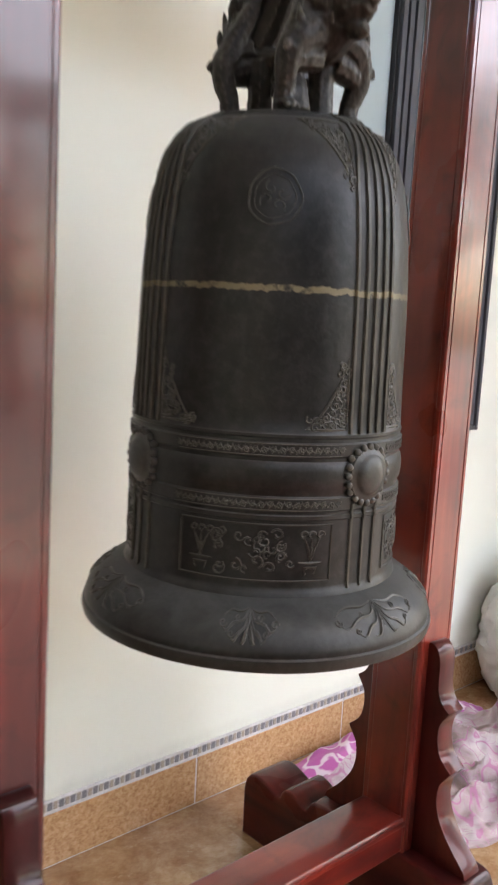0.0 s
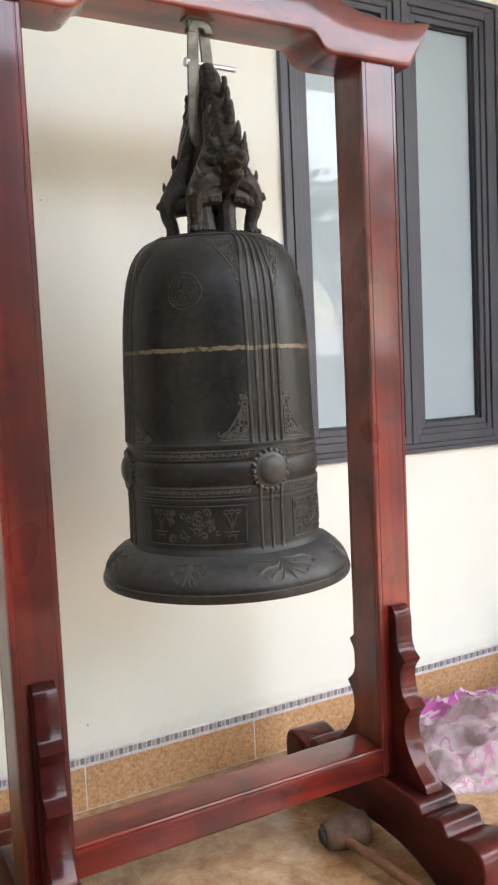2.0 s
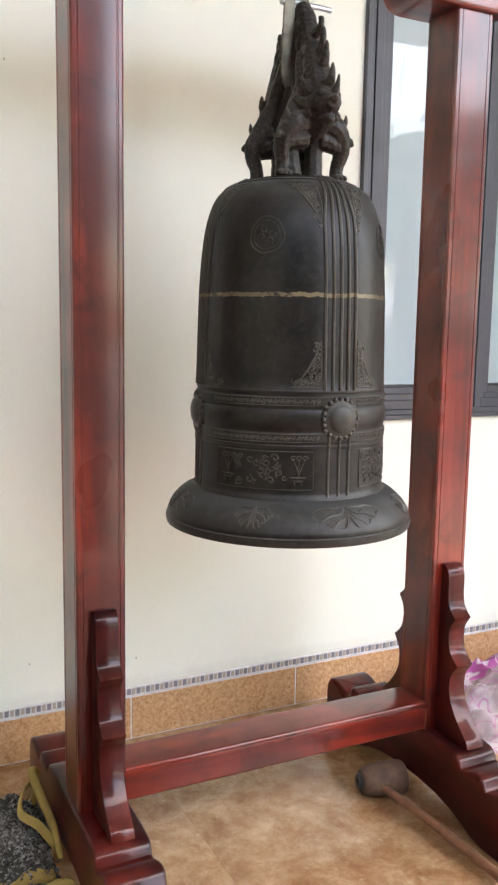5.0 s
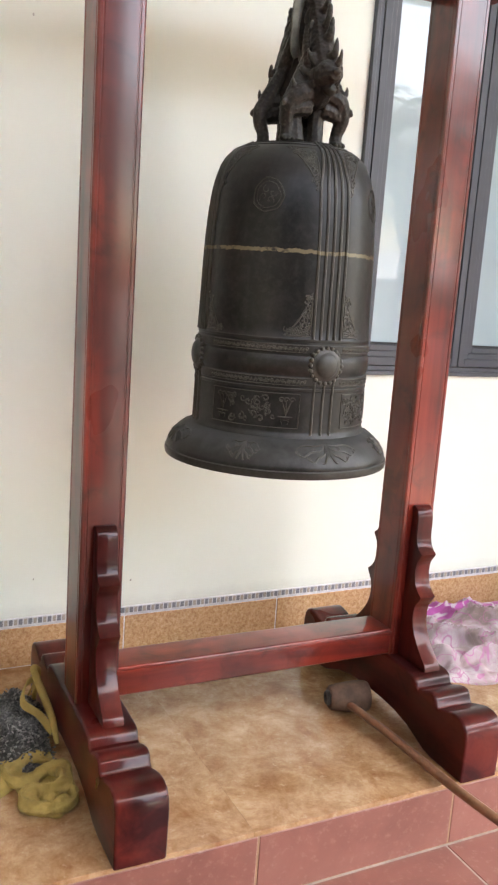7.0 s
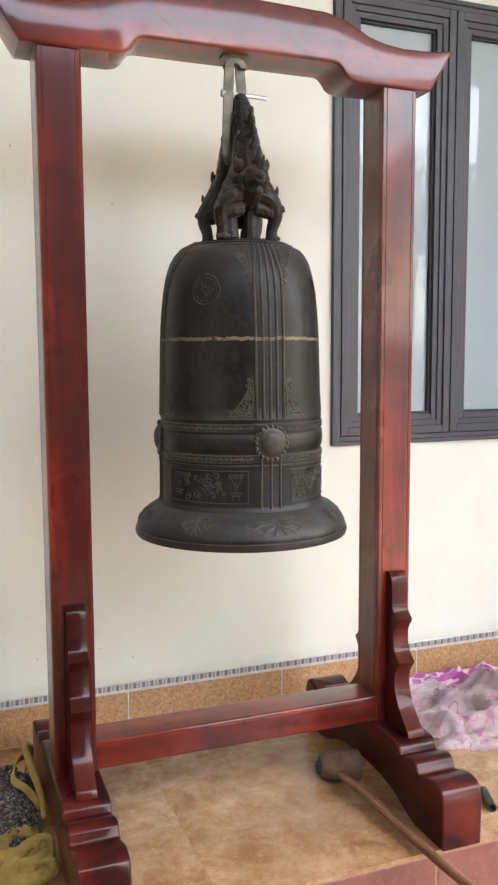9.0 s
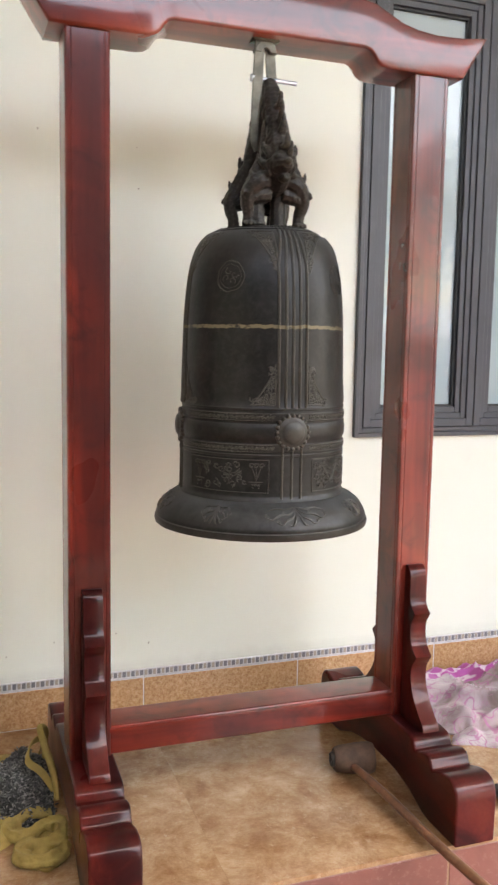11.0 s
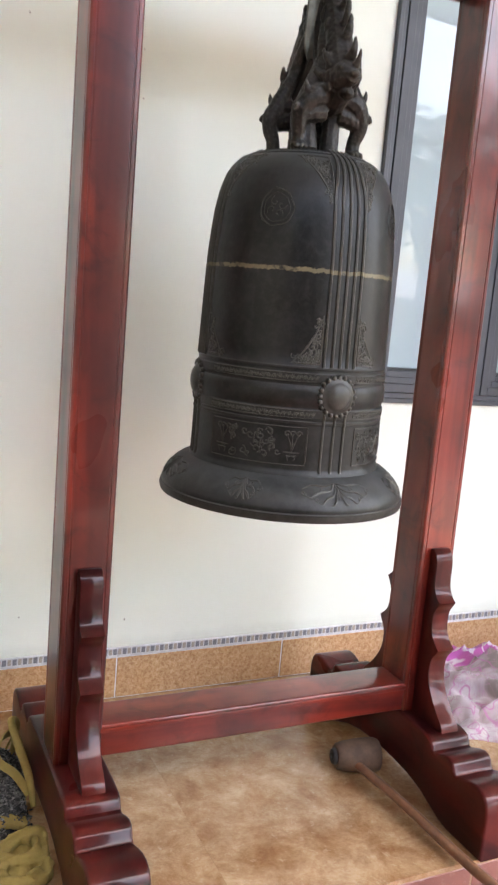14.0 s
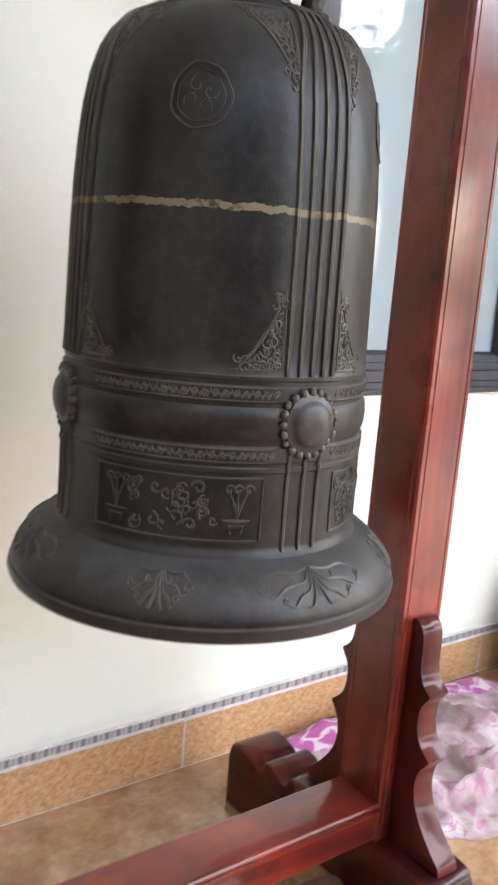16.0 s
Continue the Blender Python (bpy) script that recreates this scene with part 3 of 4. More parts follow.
def medallion(azimuth, z):
    bm = bmesh.new()
    for ring, w in ((0.037, 0.0016), (0.029, 0.0008)):
        pts = []
        for i in range(65):
            a = 2 * math.pi * i / 64
            r = ring * (1 + 0.03 * math.cos(3 * a + 1) + 0.02 * math.cos(7 * a))
            pts.append(on_bell(azimuth, r * math.cos(a), z + r * 1.04 * math.sin(a), 0.0010))
        tube(pts, w, 5, bm)
    for k in range(4):
        scroll(bm, azimuth, 0.012 * math.cos(k * 1.57 + 0.4), z + 0.013 * math.sin(k * 1.57 + 0.4), 0.011, 1 if k % 2 else -1, 0.8, 0.0011, 1.9 * k)
    return part("medallion", bm, BRONZE, bell)


def boss(azimuth, z):
    """A domed striking boss in a ring of beads."""
    c = on_bell(azimuth, 0, z, -0.004)
    out = Vector((math.cos(radians(azimuth)), math.sin(radians(azimuth)), 0))
    side = Vector((-out.y, out.x, 0))
    bm = lathe([(0.0415, 0.0), (0.0400, 0.006), (0.0330, 0.0085), (0.0305, 0.010), (0.0290, 0.0118), (0.0250, 0.0145), (0.0175, 0.0172), (0.0090, 0.0188), (0.0, 0.0192)], (0, 0), 40)
    m = Matrix((side.to_4d(), (0, 0, 1, 0), out.to_4d(), (0, 0, 0, 1))).transposed()
    m.translation = Vector()
    for k in range(4):
        m[k][3] = 0.0
    for k in range(3):
        m[3][k] = 0.0
    m[3][3] = 1.0
    for v in bm.verts:
        v.co = c + m.to_3x3() @ v.co
    ob = part("boss", bm, BRONZE_RELIEF, bell, "domed boss ringed with beads")
    seed = bmesh.new()
    bmesh.ops.create_uvsphere(seed, u_segments=10, v_segments=6, radius=0.0062)
    me = mesh_of("bead", seed, BRONZE_RELIEF)
    for k in range(20):
        a = 2 * math.pi * k / 20
        p = on_bell(azimuth, 0.0425 * math.cos(a), z + 0.0425 * math.sin(a), 0.0025)
        b = new("bead", me)
        b.location = p
        hold(b, ob)


def braid(z):
    """Cast bands of small leaves, one between each two rib groups."""
    for q in range(4):
        bm = bmesh.new()
        for k in range(58):
            a = 90.0 * q + 13.0 + 64.0 * k / 57
            s = 0.0056 if k % 2 else -0.0056
            leaf_stroke(bm, a, [(-0.0026, z - s), (-0.0016, z - 0.2 * s), (0.0010, z + 0.3 * s), (0.0024, z + s)], 0.0013)
            if k % 3 == 0:
                scroll(bm, a, 0.0, z, 0.0048, 1 if k % 2 else -1, 1.2, 0.0011, k)
        for edge in (-0.0085, 0.0085):
            leaf_stroke(bm, 90.0 * q + 45, [(-0.126 + 0.252 * k / 24, z + edge) for k in range(25)], 0.0012)
        part("braided_band", bm, BRONZE_RELIEF, bell)


def relief_panel(azimuth, seed, plant):
    """A sunk picture field with a cast scene: a pot plant and clouds, or a coiled dragon-like scroll."""
    rnd = random.Random(seed)
    bm = bmesh.new()
    u0, u1, z0, z1 = -0.116, 0.116, 0.922, 1.006
    loop = [(u0 + (u1 - u0) * k / 16, z0) for k in range(17)] + [(u1, z0 + (z1 - z0) * k / 8) for k in range(1, 9)] + [(u1 - (u1 - u0) * k / 16, z1) for k in range(1, 17)] + [(u0, z1 - (z1 - z0) * k / 8) for k in range(1, 9)]
    tube([on_bell(azimuth, u, z, 0.0006) for u, z in loop], 0.0016, 5, bm)
    if plant:
        for base in (-0.082, 0.084):
            leaf_stroke(bm, azimuth, [(base - 0.018, 0.950), (base, 0.949), (base + 0.018, 0.950)], 0.0024)
            leaf_stroke(bm, azimuth, [(base - 0.007, 0.932), (base - 0.010, 0.942), (base + 0.010, 0.942), (base + 0.007, 0.932)], 0.0024)
            for lean in (-0.012, 0.0, 0.014):
                leaf_stroke(bm, azimuth, [(base, 0.950), (base + 0.3 * lean, 0.968), (base + lean, 0.990)], 0.0018)
                scroll(bm, azimuth, base + lean, 0.991, 0.007, 1, 1.0, 0.0018)
        for k in range(26):
            scroll(bm, azimuth, rnd.uniform(-0.058, 0.058), rnd.uniform(0.936, 0.994), rnd.uniform(0.006, 0.012), rnd.choice((-1, 1)), 1.0, 0.0018, rnd.uniform(0, 6))
    else:
        line = [(-0.104 + 0.208 * k / 40, 0.966 + 0.022 * math.sin(k * 0.42) * (1 - 0.2 * math.sin(k * 0.1))) for k in range(41)]
        tube([on_bell(azimuth, u, z, 0.0002) for u, z in line], [0.002, 0.0036, 0.0030, 0.0014], 6, bm)
        for k in range(120):
            scroll(bm, azimuth, rnd.uniform(-0.108, 0.108), rnd.uniform(0.934, 0.998), rnd.uniform(0.005, 0.010), rnd.choice((-1, 1)), rnd.uniform(0.7, 1.3), 0.0016, rnd.uniform(0, 6))
    return part("relief_panel", bm, BRONZE, bell)


def lip_leaf(azimuth, scale):
    bm = bmesh.new()
    strokes = ([(0.002, 0.889), (0.020, 0.885), (0.042, 0.886), (0.060, 0.879)], [(0.002, 0.887), (0.014, 0.876), (0.034, 0.873), (0.050, 0.864), (0.060, 0.868)],
               [(0.002, 0.884), (0.010, 0.868), (0.022, 0.862), (0.032, 0.852), (0.040, 0.856)], [(0.000, 0.880), (0.006, 0.862), (0.012, 0.850), (0.018, 0.850)])
    for side in (-1, 1):
        for line in strokes:
            pts = [(p.x, p.y) for p in smooth_line([(side * a * scale, b, 0) for a, b in line], 4)]
            leaf_stroke(bm, azimuth, pts, 0.0025)
        for a, b, r in ((0.060, 0.872, 0.006), (0.040, 0.860, 0.005), (0.026, 0.878, 0.005)):
            scroll(bm, azimuth, side * a * scale, b, r, side, 1.1, 0.0014)
    leaf_stroke(bm, azimuth, [(0, 0.888), (0, 0.876), (0, 0.860)], 0.0024)
    return part("leaf_ornament", bm, BRONZE_RELIEF, bell)


for q, azimuth in enumerate((-90, 0, 90, 170)):
    for u in (-0.038, -0.019, 0.0, 0.019, 0.038):
        rib_line(azimuth, u, 1.140, 1.604, 0.0039, bell)
    for u in (-0.026, 0.0, 0.026):
        rib_line(azimuth, u, 0.906, 1.036, 0.0032, bell)
    boss(azimuth, 1.078)
    lip_leaf(azimuth, 1.35)
    mid = (-45, 45, 135, -135)[q]
    lip_leaf(mid, 0.62)
    medallion(mid, 1.468)
    relief_panel(mid, 40 + q, q == 3)
    for side in (-1, 1):
        edge = side * 0.046
        corner_ornament(azimuth, edge, 1.146, side, 1, 10 * q + side)
        corner_ornament(azimuth, edge * 0.90, 1.584, side, -1, 70 + 10 * q + side)
braid(1.0358)
braid(1.1155)


def crown():
    """The cast loop on top: two beasts tail to tail, one facing the court, one the wall, on bowed legs, their tails wound upwards."""
    bm = bmesh.new()
    rnd = random.Random(5)
    for way in (1, -1):
        # v runs across the beast, u forwards from the bell's axis
        def at(v, u, z):
            return (BX + way * v * 0.92 - 0.008, BY - 0.018 - way * u * 0.95, z)

        def limb(points, radii, sides=10):
            tube(smooth_line([at(*p) for p in points], 5), radii, sides, bm)

        def lump(v, u, z, r, squash=(1, 1, 1)):
            ball(at(v, u, z), r, bm, squash)

        # the tail that climbs to the hanger, and the back below it
        limb([(0.000, 0.010, 1.985), (0.002, 0.030, 1.955), (0.000, 0.046, 1.915), (0.002, 0.066, 1.868), (0.000, 0.090, 1.815), (0.000, 0.112, 1.765)], [0.017, 0.022, 0.024, 0.029, 0.034, 0.036])
        limb([(-0.008, 0.000, 1.975), (-0.012, 0.012, 1.900), (-0.010, 0.026, 1.830), (-0.006, 0.052, 1.775), (0.000, 0.078, 1.735)], [0.015, 0.020, 0.023, 0.028, 0.030])
        limb([(0.014, 0.020, 1.900), (0.024, 0.040, 1.845), (0.028, 0.066, 1.795), (0.030, 0.085, 1.750)], [0.010, 0.015, 0.018, 0.018])
        limb([(-0.016, 0.036, 1.880), (-0.026, 0.058, 1.835), (-0.030, 0.080, 1.780), (-0.030, 0.092, 1.740)], [0.009, 0.014, 0.018, 0.018])
        # fins along the back, hooked at their tips
        limb([(0, 0.054, 1.905), (0, 0.080, 1.908), (0, 0.097, 1.918), (0, 0.102, 1.934), (0, 0.094, 1.938)], [0.012, 0.009, 0.008, 0.006, 0.004])
        limb([(0, 0.082, 1.862), (0, 0.104, 1.876), (0, 0.112, 1.902), (0, 0.104, 1.922)], [0.014, 0.009, 0.007, 0.004])
        limb([(0, 0.096, 1.826), (0, 0.118, 1.842), (0, 0.127, 1.868), (0, 0.130, 1.884)], [0.017, 0.012, 0.007, 0.002])
        limb([(0, 0.118, 1.790), (0, 0.146, 1.796), (0, 0.156, 1.812), (0, 0.158, 1.832)], [0.016, 0.011, 0.007, 0.002])
        # head: brow, snout, jaw, horn, eyes and ears
        lump(0, 0.124, 1.757, 0.035, (1.05, 1.1, 1.0))
        limb([(0, 0.128, 1.760), (0, 0.150, 1.752), (0, 0.168, 1.750)], [0.027, 0.021, 0.012])
        lump(0, 0.170, 1.756, 0.010)
        limb([(0, 0.122, 1.730), (0, 0.146, 1.719), (0, 0.160, 1.722)], [0.020, 0.014, 0.008])
        limb([(0.006, 0.148, 1.772), (0.008, 0.164, 1.782), (0.008, 0.172, 1.806)], [0.011, 0.007, 0.002])
        for side in (-1, 1):
            lump(side * 0.021, 0.146, 1.769, 0.009)
            limb([(side * 0.028, 0.118, 1.775), (side * 0.043, 0.108, 1.792), (side * 0.048, 0.098, 1.812)], [0.011, 0.008, 0.002])
            limb([(side * 0.032, 0.112, 1.752), (side * 0.048, 0.096, 1.760), (side * 0.056, 0.080, 1.776)], [0.011, 0.009, 0.003])
            limb([(side * 0.030, 0.116, 1.735), (side * 0.046, 0.100, 1.732), (side * 0.056, 0.084, 1.742)], [0.010, 0.008, 0.003])
            # a bowed leg, its spur and claws
            limb([(side * 0.028, 0.082, 1.722), (side * 0.056, 0.086, 1.714), (side * 0.079, 0.079, 1.690), (side * 0.083, 0.073, 1.662), (side * 0.077, 0.066, 1.636), (side * 0.075, 0.064, 1.604)], [0.026, 0.025, 0.022, 0.0185, 0.0155, 0.0175])
            limb([(side * 0.084, 0.082, 1.696), (side * 0.098, 0.090, 1.690), (side * 0.105, 0.092, 1.680)], [0.010, 0.007, 0.003])
            limb([(side * 0.070, 0.088, 1.712), (side * 0.080, 0.094, 1.730), (side * 0.082, 0.092, 1.746)], [0.009, 0.006, 0.002])
            limb([(side * 0.018, 0.050, 1.815), (side * 0.040, 0.066, 1.772), (side * 0.062, 0.076, 1.730), (side * 0.078, 0.078, 1.696)], [0.012, 0.016, 0.018, 0.019])
            limb([(side * 0.020, 0.074, 1.690), (side * 0.050, 0.076, 1.684), (side * 0.076, 0.076, 1.676)], [0.022, 0.022, 0.018])
            lump(side * 0.075, 0.068, 1.612, 0.016, (1.2, 1.3, 0.6))
            for k in (-1, 0, 1):
                limb([(side * 0.075 + 0.009 * k, 0.070, 1.614), (side * 0.077 + 0.011 * k, 0.083, 1.611), (side * 0.078 + 0.012 * k, 0.090, 1.606)], [0.007, 0.006, 0.003], 6)
        # chest, belly and the stout pillar under it
        limb([(0, 0.108, 1.738), (0, 0.078, 1.712), (0, 0.040, 1.702), (0, 0.0, 1.700)], [0.030, 0.030, 0.024, 0.020])
        limb([(0.014, 0.058, 1.705), (0.014, 0.058, 1.655), (0.014, 0.058, 1.604)], [0.024, 0.020, 0.0225])
        limb([(-0.034, 0.044, 1.705), (-0.044, 0.050, 1.672), (-0.050, 0.060, 1.640), (-0.048, 0.066, 1.606)], [0.016, 0.016, 0.021, 0.022])
        limb([(-0.050, 0.020, 1.664), (-0.020, 0.012, 1.656), (0.014, 0.030, 1.662)], [0.012, 0.013, 0.012])
        # curls of the mane, and small flames on the flanks
        for k in range(12):
            f = rnd.random()
            z = 1.74 + 0.19 * f
            u, v = 0.100 - 0.062 * f + rnd.uniform(-0.024, 0.014), rnd.choice((-1, 1)) * (0.034 - 0.016 * f)
            limb([(v, u, z), (v * 1.25, u + 0.004, z + 0.011), (v * 1.2, u + 0.014 * rnd.uniform(-0.6, 1), z + 0.026)], [0.0075, 0.0055, 0.002], 6)
        for k in range(7):
            v = -0.030 + 0.010 * k
            limb([(v, 0.096, 1.800 - 0.004 * (k % 2)), (v * 1.25, 0.122 - 0.3 * abs(v), 1.792), (v * 1.3, 0.112 - 0.3 * abs(v), 1.760)], [0.006, 0.007, 0.003], 6)
    ob = part("crown", bm, BRONZE_CROWN, bell, "cast crown loop of two wound beasts on bowed legs", smooth=60)
    mod = ob.modifiers.new("melt", "REMESH")
    mod.mode, mod.voxel_size, mod.use_smooth_shade = "VOXEL", 0.0024, True
    tex = bpy.data.textures.new("cast_relief", "CLOUDS")
    tex.noise_scale, tex.noise_depth = 0.009, 2
    dis = ob.modifiers.new("relief", "DISPLACE")
    dis.texture, dis.strength, dis.mid_level, dis.texture_coords = tex, 0.0030, 0.5, "GLOBAL"


crown()


def hanger():
    """Two flat steel straps from the beam round the crown, and the bolt through them."""
    thing = base_of("bell_hanger", (BX, BY, 1.97), label="weathered steel hanging straps with a zinc bolt", category="hanger")
    lines = ([(-0.038, 2.092), (-0.040, 2.050), (-0.043, 1.990), (-0.046, 1.900), (-0.047, 1.840), (-0.044, 1.824), (-0.036, 1.810)],
             [(-0.006, 2.092), (-0.005, 2.050), (0.000, 1.990), (0.010, 1.955), (0.014, 1.940)])
    for line, y in zip(lines, (-0.034, -0.022)):
        bm = bmesh.new()
        rows = []
        for i, (px, pz) in enumerate(line):
            (ax, az), (bx, bz) = line[max(i - 1, 0)], line[min(i + 1, len(line) - 1)]
            run = math.hypot(bx - ax, bz - az)
            nx, nz = (az - bz) / run, (bx - ax) / run
            rows.append([bm.verts.new((BX + px + a * 0.0135 * nx, BY + y + b * 0.003, pz + a * 0.0135 * nz)) for a, b in ((-1, -1), (1, -1), (1, 1), (-1, 1))])
        for r0, r1 in zip(rows, rows[1:]):
            for k in range(4):
                bm.faces.new((r0[k], r0[(k + 1) % 4], r1[(k + 1) % 4], r1[k]))
        bm.faces.new(rows[0])
        bm.faces.new(rows[-1][::-1])
        bmesh.ops.recalc_face_normals(bm, faces=bm.faces)
        part("strap", bevel(bm, 0.001, 1), STRAP, thing)
    arc = [(math.pi * k / 14) for k in range(15)]
    ring = [(BX - 0.022 + 0.031 * math.cos(a), 2.056 + 0.031 * math.sin(a)) for a in arc] + [(BX - 0.022 + 0.011 * math.cos(a), 2.056 + 0.011 * math.sin(a)) for a in arc[::-1]]
    part("shackle_bow", prism(ring, 1, BY - 0.039, BY - 0.017, 0.002, 1), STRAP, thing, "bent steel bow under the beam")
    part("beam_plate", box(BX - 0.058, BX + 0.014, BY - 0.042, BY - 0.008, 2.084, 2.091, 0.001, 1), STRAP, thing, "small dark steel plate under the beam")
    bm = tube([(BX - 0.052, BY - 0.028, 1.992), (BX + 0.068, BY - 0.028, 1.990)], 0.0058, 14)
    part("bolt", bm, STEEL, thing, "zinc plated threaded bolt")
    part("nut", tube([(BX - 0.060, BY - 0.028, 1.992), (BX - 0.052, BY - 0.028, 1.992)], 0.0105, 6), STEEL, thing)


hanger()


# ---- mallet on the floor ----
def mallet():
    thing = base_of("bell_mallet", (2.12, 1.385, 0), label="wooden bell mallet with a dark end cap and long handle", category="mallet")
    head = [(0.0, -0.001), (0.031, 0.0), (0.0360, 0.006), (0.0405, 0.026), (0.0450, 0.060), (0.0470, 0.090), (0.0465, 0.112), (0.043, 0.122), (0.0, 0.124)]
    bm = lathe(head, (0, 0), 32)
    turn = Matrix.Rotation(radians(-12), 3, "Z") @ Matrix.Rotation(radians(90), 3, "Y")
    at = Vector((2.104, 1.418, 0.047))
    for v in bm.verts:
        v.co = at + turn @ v.co
    part("head", bm, MALLET_WOOD, thing)
    bm = lathe([(0.0, -0.004), (0.0085, -0.004), (0.0105, -0.010), (0.0190, -0.010), (0.0220, -0.006), (0.0228, 0.003), (0.0210, 0.003)], (0, 0), 28)
    for v in bm.verts:
        v.co = at + turn @ v.co
    part("cap", bm, RUBBER, thing, "dark rubber end cap")
    a, b = Vector((2.148, 1.372, 0.040)), Vector((2.212, 0.715, 0.020))
    pts = [a.lerp(b, k / 10) + Vector((0, 0, 0.004 * math.sin(k * 0.7))) for k in range(11)]
    part("handle", tube(pts, [0.0115, 0.0125, 0.0130, 0.0125], 14), HANDLE_WOOD, thing, "reddish wooden handle")


mallet()


def short_pipe():
    """A short length of dark pipe that lies beyond the foot."""
    a, b = Vector((2.486, 1.082, 0.0135)), Vector((2.522, 1.175, 0.0135))
    bm = bmesh.new()
    d = (b - a).normalized()
    side = Vector((-d.y, d.x, 0))
    rows = [[bm.verts.new(p + r * (math.cos(2 * math.pi * k / 18) * side + math.sin(2 * math.pi * k / 18) * Vector((0, 0, 1)))) for k in range(18)] for p, r in ((a, 0.0092), (a, 0.0130), (b, 0.0130), (b, 0.0092))]
    for i in range(4):
        r0, r1 = rows[i], rows[(i + 1) % 4]
        for k in range(18):
            bm.faces.new((r0[k], r0[(k + 1) % 18], r1[(k + 1) % 18], r1[k]))
    return tagged(part("short_pipe", bm, RUBBER), "short dark open pipe on the tiles beside the foot", "pipe")


short_pipe()


# ---- loose things on the floor ----
def cloth_heap(centre, reach, height, seed, folds=9.0, ragged=0.16, lean=0.0, fine=0.010, rings=44, steps=150, turn=0.0):
    """A crumpled cloth lying on the floor: an uneven outline, folds that run across it, and a turned hem."""
    bm = bmesh.new()
    off = Vector((seed * 7.13, seed * 3.71, seed * 1.93))
    rows = []
    for i in range(rings + 1):
        f = i / rings
        ring = []
        for k in range(steps):
            a = 2 * math.pi * k / steps
            edge = 1 + ragged * 1.6 * noise.noise(Vector((math.cos(a) * 1.3, math.sin(a) * 1.3, 0)) + off) + 0.5 * ragged * noise.noise(Vector((math.cos(a) * 4, math.sin(a) * 4, 3)) + off)
            x, y = reach[0] * f * edge * math.cos(a), reach[1] * f * edge * math.sin(a)
            p = Vector((x, y, 0))
            warp = noise.noise_vector(p * 5.5 + off) * 0.07
            q = p + warp
            rise = (1 - f ** 3.2) * height * (0.62 + 0.55 * noise.noise(p * 5 + off) + lean * math.cos(a) * f)
            along = q.x * math.cos(turn) + q.y * math.sin(turn)
            cross = -q.x * math.sin(turn) + q.y * math.cos(turn)
            fold = (1 - abs(math.sin(folds * along + 3.0 * noise.noise(q * 3 + off)))) ** 2.2
            fold2 = (1 - abs(math.sin(0.7 * folds * cross + 4.0 * noise.noise(q * 4 - off)))) ** 2.6
            z = max(rise, 0.004) + (fold * 0.8 + fold2 * 0.6) * fine * 3.0 * min(1.0, 2.2 * (1.04 - f)) + fine * noise.noise(q * 26 + off) * (1 - 0.6 * f)
            if f > 0.93:
                z = z * (1 - (f - 0.93) / 0.07) + 0.005
            ring.append(bm.verts.new((centre[0] + x + 0.5 * warp.x, centre[1] + y + 0.5 * warp.y, centre[2] + max(z, 0.002))))
        rows.append(ring)
    for a, b in zip(rows[1:], rows[2:]):
        for k in range(steps):
            bm.faces.new((a[k], b[k], b[(k + 1) % steps], a[(k + 1) % steps]))
    top = rows[1]
    for v in rows[0]:
        bm.verts.remove(v)
    bm.faces.new(top)
    under = [bm.verts.new((v.co.x, v.co.y, centre[2] - 0.0)) for v in rows[-1]]
    for k in range(steps):
        bm.faces.new((rows[-1][k], under[k], under[(k + 1) % steps], rows[-1][(k + 1) % steps]))
    bm.faces.new(under[::-1])
    return bm


bedding = base_of("bedding", (2.95, 1.65, 0), label="crumpled pale mauve bedding with magenta scrolls on the floor", category="bedding")
part("back_layer", cloth_heap((2.90, 1.855, 0), (0.50, 0.125), 0.080, 5, 18.0, 0.10, fine=0.010), BEDDING, bedding, "magenta side of the bedding", smooth=70)
part("main_layer", cloth_heap((3.06, 1.635, 0), (0.475, 0.235), 0.105, 11, 15.0, 0.10, fine=0.021, turn=0.6, rings=60, steps=220), BEDDING, bedding, smooth=70)
part("front_fold", cloth_heap((2.90, 1.475, 0), (0.315, 0.095), 0.062, 23, 18.0, 0.14, fine=0.022, turn=1.2, rings=40, steps=200), BEDDING, bedding, smooth=70)

tagged(part("floor_cloth", cloth_heap((1.075, 1.530, 0), (0.175, 0.215), 0.030, 31, 13.0, 0.22, fine=0.022, turn=0.9, rings=56, steps=200), YELLOW, smooth=70), "flat crumpled mustard yellow cleaning cloth on the tiles", "cloth", "cleaning cloths")


